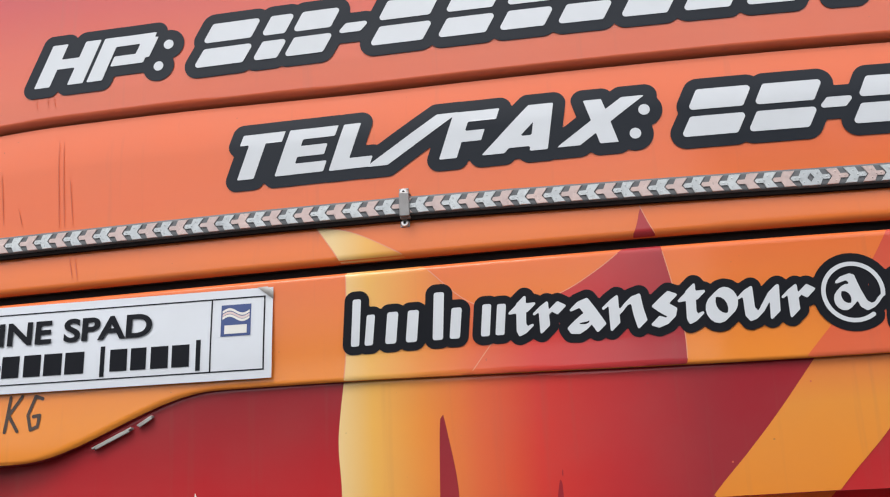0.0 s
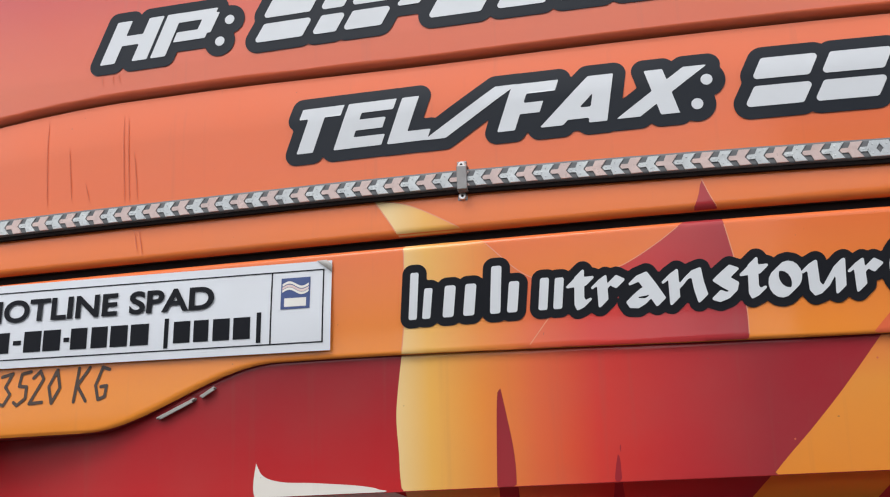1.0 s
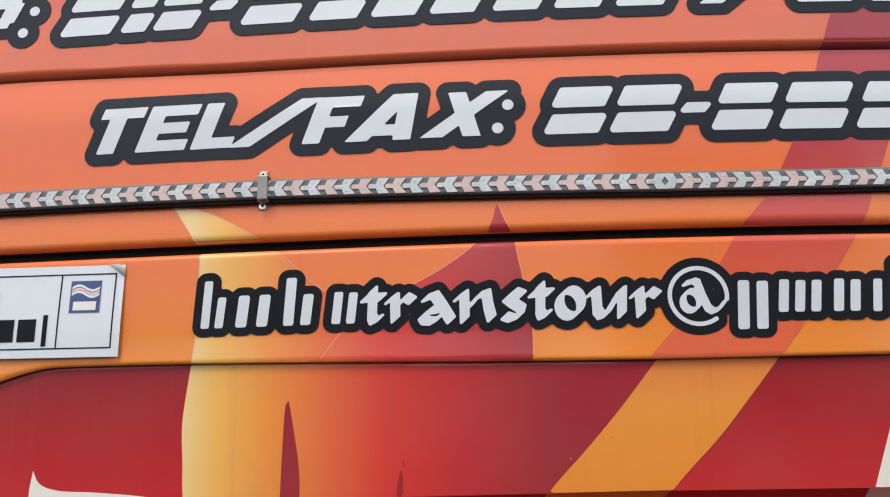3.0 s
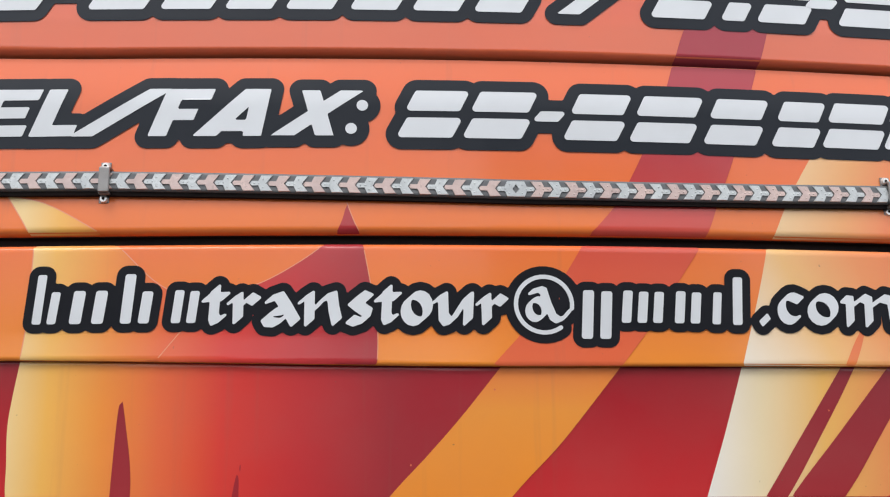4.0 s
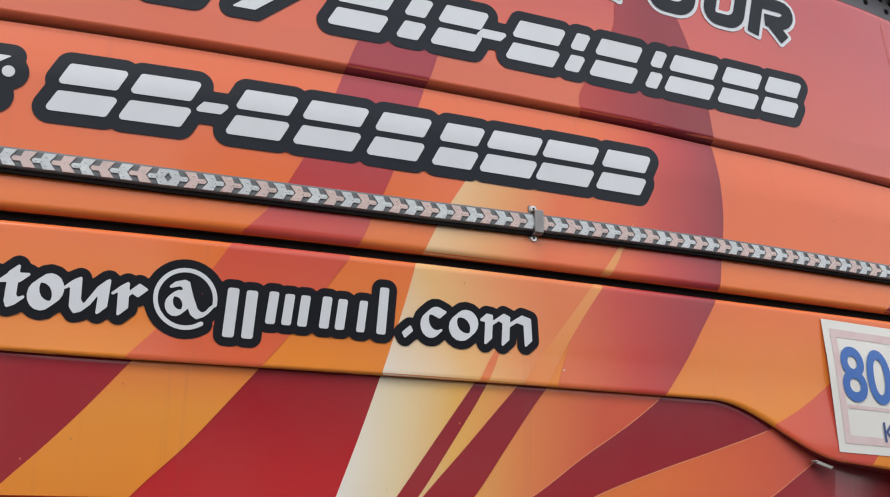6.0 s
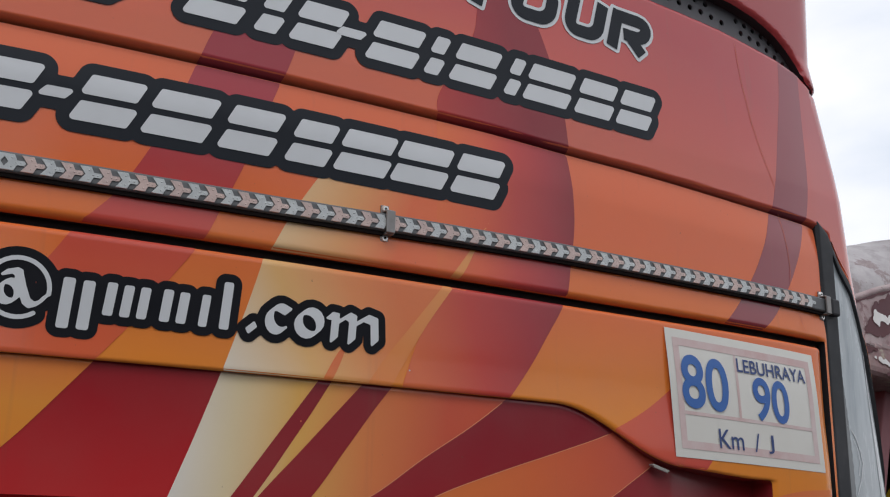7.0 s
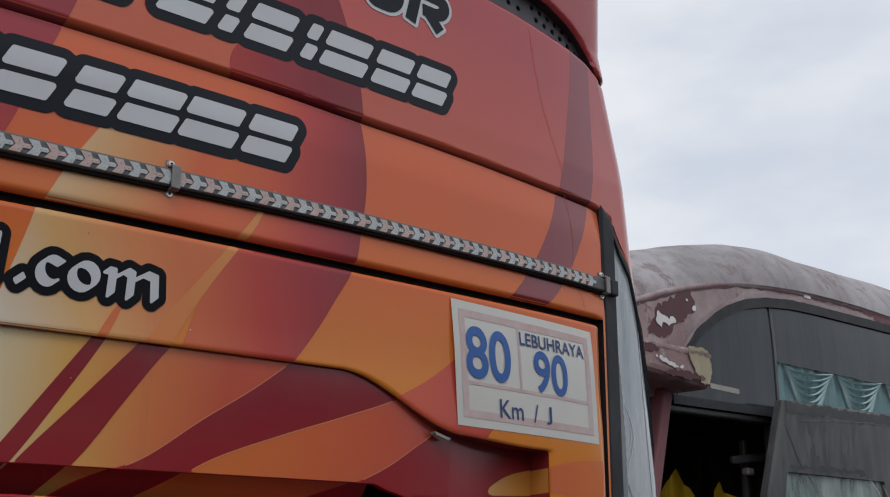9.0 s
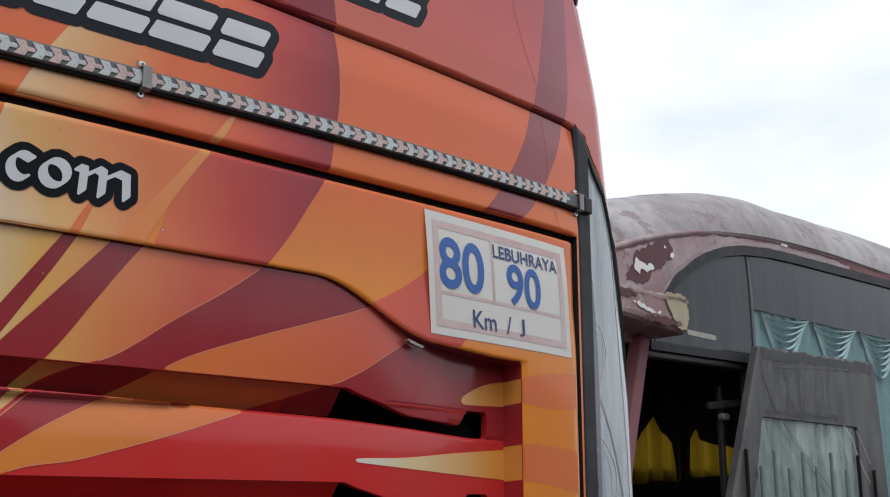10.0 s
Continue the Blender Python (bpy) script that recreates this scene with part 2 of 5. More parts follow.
def sheet(s, z, off):
    """Points of the rear sheet: s is the way across from the middle, off how deep it lies behind the mean surface."""
    s, z, off = np.broadcast_arrays(np.asarray(s, float), np.asarray(z, float), np.asarray(off, float))
    sign, a = np.sign(s), np.abs(s)
    xa = corner_start(z)
    flat = np.minimum(a, xa)
    x, y = flat.copy(), rear_depth(flat) + 0.25 * np.maximum(flat - 1.12, 0)
    ang = np.clip((a - xa) / R_CORNER, 0, math.pi / 2 - A_START) + A_START
    bent = a > xa
    x = np.where(bent, xa + R_CORNER * (np.sin(ang) - math.sin(A_START)), x)
    y = np.where(bent, y + R_CORNER * (math.cos(A_START) - np.cos(ang)), y)
    y = y + np.maximum(a - xa - R_CORNER * (math.pi / 2 - A_START), 0)
    nx, ny = np.where(bent, np.sin(ang), 0.0), np.where(bent, -np.cos(ang), -1.0)
    return np.stack([sign * (x - nx * off), y - ny * off, z], -1)


def build_mesh(name, verts, faces, material, smooth=True):
    me = bpy.data.meshes.new(name)
    me.from_pydata(verts, [], faces)
    if smooth:
        me.polygons.foreach_set("use_smooth", [True] * len(me.polygons))
    me.materials.append(material)
    me.update()
    return me


def sheet_mesh(name, S, Z, inside, off, material, parent, wall=0.0, label="", surface=sheet, back=None):
    """The part of the sheet where inside(s, z) > 0, with smooth outlines, and walls that turn back from its edge."""
    gs, gz = np.meshgrid(S, Z, indexing="ij")
    d = inside(gs, gz)
    d = np.where(np.abs(d) < 1e-7, 1e-7, d)
    ns, nz = d.shape
    ins = d > 0
    ids = -np.ones(d.shape, int)
    count = ins.sum(axis=None)
    if not count:
        return None
    ids[ins] = np.arange(count)
    ps, pz = list(gs[ins]), list(gz[ins])
    c = ins[:-1, :-1].astype(int) + ins[1:, :-1] + ins[1:, 1:] + ins[:-1, 1:]
    full = c == 4
    q = np.stack([ids[:-1, :-1][full], ids[1:, :-1][full], ids[1:, 1:][full], ids[:-1, 1:][full]], -1)
    faces = q.tolist()
    cut, rim = {}, []

    def crossing(i0, j0, i1, j1):
        key = (min((i0, j0), (i1, j1)), max((i0, j0), (i1, j1)))
        if key not in cut:
            a, b = d[i0, j0], d[i1, j1]
            f = a / (a - b)
            cut[key] = len(ps)
            ps.append(S[i0] + f * (S[i1] - S[i0]))
            pz.append(Z[j0] + f * (Z[j1] - Z[j0]))
        return cut[key]

    for i, j in np.argwhere((c > 0) & (c < 4)):
        i, j = int(i), int(j)
        ring, corners = [], [(i, j), (i + 1, j), (i + 1, j + 1), (i, j + 1)]
        last = None
        for k in range(4):
            p, r = corners[k], corners[(k + 1) % 4]
            if ins[p]:
                ring.append(int(ids[p]))
            if ins[p] != ins[r]:
                v = crossing(*p, *r)
                ring.append(v)
                if ins[p]:
                    last = len(ring) - 1
        if len(ring) >= 3:
            faces.append(ring)
            rim.append((ring[last], ring[(last + 1) % len(ring)]))
    ps, pz = np.array(ps), np.array(pz)
    depth = off(ps, pz)
    verts = surface(ps, pz, depth)
    if wall:
        used = sorted({v for e in rim for v in e})
        front = {v: len(verts) + k for k, v in enumerate(used)}
        rear = {v: len(verts) + len(used) + k for k, v in enumerate(used)}
        u = np.array(used)
        verts = np.concatenate([verts, verts[u], surface(ps[u], pz[u], depth[u] + wall)])
        plain = len(faces)
        faces += [[front[b], front[a], rear[a], rear[b]] for a, b in rim]
    me = build_mesh(name, verts.tolist(), faces, material)
    if wall and back:
        me.materials.append(back)
        me.polygons.foreach_set("material_index", [0] * plain + [1] * (len(faces) - plain))
    ob = new(name, me)
    ob.parent = parent
    return tagged(ob, label)


def rolled(d, r):
    e = np.clip(d, 0, r)
    return r - np.sqrt(np.maximum(r * r - (r - e) ** 2, 0))


def step(x):
    x = np.clip(x, 0, 1)
    return x * x * (3 - 2 * x)


def crease_top(s):
    a = np.abs(s)
    left = 0.027 * step((a - 0.78) / 0.42) - 0.005 * step((a - 0.4) / 0.3)
    right = 0.004 * step((a - 0.5) / 0.2) + 0.012 * step((a - 0.68) / 0.45) + 0.016 * step((a - 1.09) / 0.1)
    return 2.0160 - np.where(s < 0, left, right)


def upper_top(s):
    return np.interp(np.abs(s), [0.70, 0.79, 0.86, 0.94, 0.985, 1.03, 1.065, 1.107, 1.137, 1.15, 1.3], [2.284, 2.283, 2.280, 2.275, 2.270, 2.265, 2.261, 2.253, 2.241, 2.230, 2.219])


def cap_edge(s):
    return np.interp(np.abs(s), [0.80, 0.92, 0.966, 1.016, 1.062, 1.096, 1.115, 1.127, 1.14, 1.3], [2.327, 2.325, 2.322, 2.314, 2.300, 2.283, 2.267, 2.251, 2.240, 2.226])


def window_curve(s):
    return np.interp(np.abs(s), [1.10, 1.145, 1.157, 1.17, 1.197, 1.222, 1.248, 1.275, 1.30, 1.36, 3], [2.028, 2.001, 1.982, 1.962, 1.933, 1.87, 1.764, 1.68, 1.64, 1.60, 1.60])


def hatch_edge(s):
    a = np.abs(s)
    left = 1.7015 + 0.0095 * step(a / 0.6) - 0.061 * step((a - 0.60) / 0.215)
    right = 1.7015 + 0.0015 * step(a / 0.5) - 0.062 * step((a - 0.625) / 0.19) - 0.010 * step((a - 0.78) / 0.18)
    return np.where(s < 0, left, right)


def edge_slope(s):
    s = np.asarray(s, float)
    return 1 / np.sqrt(1 + ((hatch_edge(s + 0.002) - hatch_edge(s - 0.002)) / 0.004) ** 2)


X_IN, X_HATCH, X_WIN = 0.976, 1.102, 1.118


def d_upper(s, z):
    a = np.abs(s)
    low = np.maximum(z - crease_top(s) - 0.0005, np.minimum(a - 1.142, (z - window_curve(s)) * 0.45 - 0.003))
    return np.minimum(upper_top(s) - z, low)


def off_upper(s, z):
    a = np.abs(s)
    r = np.where(a > 1.15, 0.0, 0.020 * np.clip(1 - (z - crease_top(s)) / 0.011, 0, 1) ** 1.2)
    return np.interp(z, [1.3, 2.06, 2.22, 2.3], [0.0, 0.0, 0.010, 0.014]) + r + rolled(upper_top(s) - z, 0.006)


def d_window(s, z):
    return np.minimum(np.abs(s) - X_WIN, (window_curve(s) - z) * 0.45)


def d_middle(s, z):
    a = np.abs(s)
    return np.minimum(np.minimum(crease_top(s) + 0.003 - z, np.maximum(z - 1.8312, a - X_HATCH - 0.007)), -d_window(s, z) - 0.001)


def off_middle(s, z):
    inner = np.where(np.abs(s) < X_HATCH, z - 1.8312, 0.02)
    return 0.006 * np.clip((z - crease_top(s) + 0.05) / 0.05, 0, 1) ** 1.5 - 0.004 * step((1.885 - z) / 0.05) + rolled(inner, 0.007)


def d_hatch(s, z):
    a = np.abs(s)
    outer = np.minimum(1.822 - z, X_HATCH - a)
    corner = 0.014 - np.hypot(np.maximum(0.014 - (1.822 - z), 0), np.maximum(0.014 - (X_HATCH - a), 0))
    outer = np.where((1.822 - z < 0.014) & (X_HATCH - a < 0.014), corner, outer)
    return np.minimum(outer, np.maximum((z - hatch_edge(s)) * edge_slope(s), a - X_IN))


def off_hatch(s, z):
    inner = np.maximum((z - hatch_edge(s)) * edge_slope(s), np.abs(s) - X_IN)
    outer = np.minimum(1.822 - z, X_HATCH - np.abs(s))
    return -0.003 - 0.004 * step((1.74 - z) / 0.1) + rolled(outer, 0.006) + rolled(inner, 0.0025)


SLOT_STEP = 0.108


def slot_low(s):
    return np.interp(np.abs(s), [0, 0.27, 0.67, 0.91], [1.551, 1.550, 1.5405, 1.5275])


def slot_high(s):
    return np.interp(np.abs(s), [0, 0.682, 0.696, 0.782, 0.884, 0.901, 2], [1.579, 1.5755, 1.570, 1.549, 1.543, 1.563, 1.561])


def d_slot(s, z):
    d = np.minimum(np.minimum(z - slot_low(s), slot_high(s) - z), 0.942 - np.abs(s))
    return d


def d_recess(s, z):
    d = np.minimum((hatch_edge(s) + 0.012 - z), X_IN + 0.012 - np.abs(s))
    for k in range(3):
        d = np.minimum(d, -d_slot(s, z + k * SLOT_STEP))
    return d


def off_recess(s, z):
    a = np.abs(s)
    below = np.maximum(hatch_edge(s) - z, 0)
    rest = 0.001 + 0.001 * np.clip(1 - below / 0.1, 0, 1)
    saw = (1.545 - z) % SLOT_STEP
    lower = 0.004 + 0.010 * np.exp(-saw / 0.02)
    lean = np.where(z > 1.56, rest, lower)
    fold = 0.815 - 0.19 * (1.64 - z)
    k = 0.80 * step((a - 0.70) / 0.24) + 0.20 * np.clip((a - fold) / (0.945 - fold), 0, 1)
    roll = sum(rolled(np.where(z < slot_low(s) - k2 * SLOT_STEP + 0.001, slot_low(s) - k2 * SLOT_STEP - z, 1), 0.004) for k2 in range(3))
    return lean * (1 - k) + 0.034 * k + 0.010 * step((z - hatch_edge(s)) / 0.01) + roll


def part(name, bm, material, parent, label=""):
    me = bpy.data.meshes.new(name)
    bm.to_mesh(me)
    bm.free()
    me.materials.append(material)
    ob = new(name, me)
    ob.parent = parent
    return tagged(ob, label)


def boxes(bm, size, m, bevel=0.0, segments=2):
    made = bmesh.ops.create_cube(bm, size=1.0, matrix=m @ Matrix.Diagonal((*size, 1)))["verts"]
    if bevel:
        edges = {e for v in made for e in v.link_edges}
        bmesh.ops.bevel(bm, geom=list(edges), offset=bevel, segments=segments, affect="EDGES", profile=0.5)
    return bm


bus = tagged(new("coach"), "parked orange and red coach rear with flame livery", "bus")
S_ALL = np.concatenate([np.arange(-1.6, -1.3, 0.03), np.arange(-1.3, 1.3, 0.008), np.arange(1.3, 1.62, 0.03)])
upper = sheet_mesh("upper_panel", S_ALL, np.arange(1.55, 2.30, 0.003), d_upper, off_upper, P_UPPER, bus, 0.05)
# turned-back edges darker than the faces: the shade under the lips as colour
middle = sheet_mesh("middle_panel", S_ALL, np.arange(1.30, 2.05, 0.002), d_middle, off_middle, P_MID, bus, 0.05, back=M_RUBBER)
hatch = sheet_mesh("engine_hatch", S_ALL, np.arange(1.25, 1.83, 0.002), d_hatch, off_hatch, P_HATCH, bus, 0.045, back=P_CRIMSON)
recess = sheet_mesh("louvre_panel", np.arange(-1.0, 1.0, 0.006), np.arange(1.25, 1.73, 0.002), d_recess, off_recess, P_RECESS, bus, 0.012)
UNDER = []
for k in range(3):
    def d_under(s, z, k=k):
        zz = z + k * SLOT_STEP
        return np.minimum(np.minimum(zz - 1.545, 1.582 - zz), 0.682 - np.abs(s))

    def off_under(s, z, k=k):
        return np.interp(z + k * SLOT_STEP, [1.545, 1.582], [0.045, 0.013])
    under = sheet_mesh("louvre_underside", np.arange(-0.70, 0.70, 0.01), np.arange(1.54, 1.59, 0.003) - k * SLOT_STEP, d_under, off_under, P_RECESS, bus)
    UNDER.append((under, d_under, off_under))
sheet_mesh("hatch_seal", S_ALL, np.arange(1.25, 1.845, 0.003), lambda s, z: np.minimum(np.minimum(1.836 - z, X_HATCH + 0.010 - np.abs(s)), np.maximum(z - 1.818, np.abs(s) - X_HATCH + 0.004)), lambda s, z: 0.009 + 0 * s, M_BLACK, bus, 0.0, "black rubber seal round the hatch")
# black sheet added behind gaps and slots in place of their deep shade
sheet_mesh("gap_backing", S_ALL, np.arange(1.22, 2.36, 0.02), lambda s, z: np.minimum(1.5 - np.abs(s), np.minimum(z - 1.25, 2.34 - z)), lambda s, z: 0.07 + 0 * s, M_BLACK, bus)
# black turned-back edge paints the shade on the underside of the cap
sheet_mesh("roof_cap", S_ALL, np.arange(2.18, 3.0, 0.005), lambda s, z: np.minimum(z - cap_edge(s), 2.95 - z), lambda s, z: np.interp(z, [2.20, 2.23, 2.28, 2.39, 3.0], [0.006, 0.006, 0.011, -0.002, 0.14]) + rolled(z - cap_edge(s), 0.005), P_CAP, bus, 0.04, back=M_RUBBER)


# two rows of round holes with a blank in each
HOLES = [(0.961 - 0.0215 * k, 0) for k in range(17) if k != 9] + [(1.002 + 0.0192 * k, 0) for k in range(6)]
HOLES += [(0.928 - 0.0215 * k, 1) for k in range(15) if k not in (8, 9)] + [(0.992 + 0.0185 * k, 1) for k in range(8)]


def d_vent(s, z):
    d = np.minimum(z - upper_top(s) + 0.012, cap_edge(s) + 0.012 - z)
    for c, row in HOLES:
        zc = np.interp(c, [0.6, 0.831, 0.919, 0.961, 1.002, 1.041, 1.059, 1.12], [2.307, 2.306, 2.302, 2.297, 2.292, 2.286, 2.281, 2.262]) + 0.016 * row
        d = np.minimum(d, np.hypot(s - c, z - zc) - 0.0046)
    return d


sheet_mesh("vent_mesh", np.arange(0.60, 1.36, 0.0016), np.arange(2.12, 2.35, 0.0016), d_vent, lambda s, z: 0.028 + 0 * s, M_VENT, bus, 0.004, "dark grey perforated vent strip")
sheet_mesh("vent_band", np.arange(-1.36, 0.62, 0.01), np.arange(2.12, 2.35, 0.004), lambda s, z: np.minimum(z - upper_top(s) + 0.012, cap_edge(s) + 0.012 - z), lambda s, z: 0.036 + 0 * s, M_VENT, bus)
S_WIN = np.concatenate([np.arange(1.10, 1.34, 0.003), np.arange(1.34, 1.62, 0.03)])
for side in (-1, 1):
    ss = np.sort(side * S_WIN)
    pane = sheet_mesh("corner_window", ss, np.arange(1.25, 2.03, 0.004), lambda s, z: np.minimum(np.abs(s) - 1.148, (window_curve(s) - z) * 0.45 - 0.004), lambda s, z: 0.002 + 0 * s, M_FILM, bus, 0.01, "silver film corner pane in black rubber")
    sheet_mesh("gasket", ss, np.arange(1.25, 2.03, 0.003), lambda s, z: np.minimum(d_window(s, z), 0.0025 - np.minimum(np.abs(s) - 1.150, (window_curve(s) - z) * 0.45 - 0.006)), lambda s, z: -0.003 + rolled(d_window(s, z), 0.005), M_RUBBER, pane, 0.012)
    # the painted cheek that closes the louvre opening: flame tips run on over it
    for z0, z1, mat in ((1.25, 1.366, P_CRIMSON), (1.366, 1.412, P_TIP), (1.412, 1.474, P_CRIMSON), (1.474, 1.520, P_TIP), (1.520, 1.576, P_CRIMSON), (1.576, 1.608, P_TIP), (1.608, 1.645, P_CRIMSON)):
        zz = np.linspace(z0, z1, 5)
        front, back = sheet(side * 0.9750, zz, off_hatch(side * 0.9750 + 0 * zz, zz) + 0.0008), sheet(side * 0.9750, zz - 0.003, 0.046)
        n = len(zz)
        cheek = new("louvre_cheek", build_mesh("louvre_cheek", np.concatenate([front, back]).tolist(), [[i, i + 1, n + i + 1, n + i] for i in range(n - 1)], mat))
        cheek.parent = bus
    # film curls, a dark crease and the bare glass beside the torn edge of the film
    for name, pts, w, mat in (("film_curl", [(1.172, 1.712), (1.183, 1.700), (1.191, 1.684), (1.196, 1.666), (1.188, 1.642), (1.176, 1.622)], .0012, M_WHITE),
                              ("film_curl", [(1.174, 1.700), (1.184, 1.686), (1.188, 1.668), (1.183, 1.648)], .0007, M_WHITE),
                              ("film_curl", [(1.172, 1.540), (1.190, 1.526), (1.206, 1.508), (1.214, 1.490), (1.215, 1.466), (1.208, 1.44)], .0012, M_WHITE),
                              ("film_curl", [(1.174, 1.524), (1.190, 1.508), (1.199, 1.488), (1.200, 1.462)], .0008, M_WHITE),
                              ("film_crease", [(1.174, 1.594), (1.186, 1.572), (1.199, 1.548), (1.212, 1.516), (1.226, 1.470), (1.234, 1.43)], .0011, M_STEEL),
                              ("film_crease", [(1.152, 1.496), (1.158, 1.488), (1.153, 1.478), (1.160, 1.470), (1.154, 1.458), (1.160, 1.448)], .0012, M_RUBBER),
                              ("film_streak", [(1.224, 1.83), (1.230, 1.74), (1.240, 1.63), (1.250, 1.52), (1.254, 1.43)], .0016, M_WHITE)):
        line = [(side * a, b) for a, b in pts]

        def d_line(s, z, p=line, w=w):
            best = np.full(s.shape, 1e9)
            for (ax, az), (bx, bz) in zip(p, p[1:]):
                t = np.clip(((s - ax) * (bx - ax) + (z - az) * (bz - az)) / ((bx - ax) ** 2 + (bz - az) ** 2), 0, 1)
                best = np.minimum(best, np.hypot(s - ax - t * (bx - ax), z - az - t * (bz - az)))
            return w - best
        sheet_mesh(name, np.sort(side * np.arange(1.148, 1.262, 0.0011)), np.arange(1.42, 1.84, 0.003), d_line, lambda s, z: 0.0012 + 0 * s, mat, pane)
    sheet_mesh("bare_glass", np.sort(side * np.arange(1.140, 1.182, 0.0008)), np.arange(1.26, 1.86, 0.0015), lambda s, z: np.minimum(np.abs(s) - 1.149, 1.1705 - 0.022 * np.clip((z - 1.60) / 0.25, 0, 1) ** 2 + 0.0012 * np.abs((z * 130) % 2 - 1) - np.abs(s)), lambda s, z: 0.0014 + 0 * s, M_BARE, pane, 0.0, "grey glass beside the torn film")


# ---- painted flames on the panels ----
def spline(points, per=8, closed=True):
    """A smooth line through control points; a point given with a third value is a sharp corner."""
    p = [np.array(q[:2], float) for q in points]
    sharp = [len(q) > 2 for q in points]
    n, out = len(p), []
    for i in range(n if closed else n - 1):
        b, c = p[i], p[(i + 1) % n]
        m0 = (c - b) if sharp[i] else (c - p[i - 1]) / 2
        m1 = (c - b) if sharp[(i + 1) % n] else (p[(i + 2) % n] - b) / 2
        for k in range(per):
            t = k / per
            out.append((2 * t**3 - 3 * t * t + 1) * b + (t**3 - 2 * t * t + t) * m0 + (3 * t * t - 2 * t**3) * c + (t**3 - t * t) * m1)
    return np.array(out)


def polygon_distance(poly):
    """Signed distance to a closed outline, positive inside."""
    a, b = poly, np.roll(poly, -1, axis=0)

    def distance(s, z):
        shape = s.shape
        x, y = s.ravel(), z.ravel()
        best, inside = np.full(x.shape, 1e9), np.zeros(x.shape, bool)
        for (ax, ay), (bx, by) in zip(a, b):
            dx, dy = bx - ax, by - ay
            t = np.clip(((x - ax) * dx + (y - ay) * dy) / max(dx * dx + dy * dy, 1e-12), 0, 1)
            best = np.minimum(best, (x - ax - t * dx) ** 2 + (y - ay - t * dy) ** 2)
            if by != ay:
                inside ^= ((ay > y) != (by > y)) & (x < (bx - ax) * (y - ay) / (by - ay) + ax)
        return (np.where(inside, 1, -1) * np.sqrt(best)).reshape(shape)
    return distance


PANELS = {"upper": (upper, d_upper, off_upper), "middle": (middle, d_middle, off_middle), "hatch": (hatch, d_hatch, off_hatch), "louvre": (recess, d_recess, off_recess), "under": UNDER[0], "under_next": UNDER[1]}


def area(name, shape, box, material, panel, layer, grid=0.003, label=""):
    """A painted or glued area on a panel, a hair above it."""
    ob, d_panel, off_panel = PANELS[panel]
    lift = 0.00022 * layer
    S, Z = np.arange(box[0] - grid, box[1] + 2 * grid, grid), np.arange(box[2] - grid, box[3] + 2 * grid, grid)
    return sheet_mesh(name, S, Z, lambda s, z: np.minimum(shape(s, z), d_panel(s, z) - 0.0006), lambda s, z: off_panel(s, z) - lift, material, ob, 0.0, label)


RANGE = {"upper": (1.60, 2.30), "middle": (1.82, 2.04), "hatch": (1.30, 1.83), "louvre": (1.34, 1.72), "under": (1.542, 1.584), "under_next": (1.434, 1.476)}


def pinstripe(line, panel, layer, w=0.0005):
    """A thin painted line along the edge of a flame, in unbroken runs where the panel lies."""
    ob, d_panel, off_panel = PANELS[panel]
    ring = np.concatenate([line, line[:1]])
    gap = np.hypot(*np.diff(ring, axis=0).T)
    way = np.concatenate([[0], np.cumsum(gap)])
    at = np.arange(0, way[-1], 0.004)
    p = np.stack([np.interp(at, way, ring[:, 0]), np.interp(at, way, ring[:, 1])], 1)
    d = np.gradient(p, axis=0)
    n = np.stack([-d[:, 1], d[:, 0]], 1) / np.maximum(np.hypot(d[:, 0], d[:, 1]), 1e-9)[:, None] * w
    ok = d_panel(p[:, 0], p[:, 1]) > 0.003
    if panel == "louvre":
        ok &= np.abs(p[:, 1] - hatch_edge(p[:, 0])) > 0.004
    runs = np.split(np.arange(len(p)), np.where(np.diff(ok.astype(int)) != 0)[0] + 1)
    for run in runs:
        if ok[run[0]] and len(run) > 8:
            q = np.concatenate([p[run] - n[run], p[run] + n[run]])
            k = len(run)
            stripe = new("pinstripe", build_mesh("pinstripe", sheet(q[:, 0], q[:, 1], off_panel(q[:, 0], q[:, 1]) - 0.00022 * layer).tolist(), [[i, i + 1, k + i + 1, k + i] for i in range(k - 1)], P_EDGE))
            stripe.parent = ob


def flame(name, points, material, panels, layer=1, edged=False):
    line = spline(points)
    inner = polygon_distance(line)
    (s0, z0), (s1, z1) = line.min(0), line.max(0)
    for panel in panels.replace("louvre", "louvre under under_next").split():
        lo, hi = max(z0, RANGE[panel][0]), min(z1, RANGE[panel][1])
        if hi > lo:
            area(name, inner, (s0, s1, lo, hi), material, panel, layer)
            if edged and "under" not in panel:
                pinstripe(line, panel, layer + 0.5)


flame("red_fade", [(.56, 1.60, 1), (1.4, 1.60, 1), (1.4, 2.29, 1), (.56, 2.29, 1)], P_UPPER_RIGHT, "upper", 0.5)
flame("flame", [(-.493, 1.873, 1), (-.483, 1.858), (-.471, 1.839), (-.463, 1.822), (-.462, 1.80), (-.463, 1.747), (-.467, 1.704, 1), (-.28, 1.69, 1), (-.26, 1.765, 1), (-.331, 1.777), (-.38, 1.819), (-.409, 1.839), (-.455, 1.864)], P_LEFT, "middle hatch", 1, True)
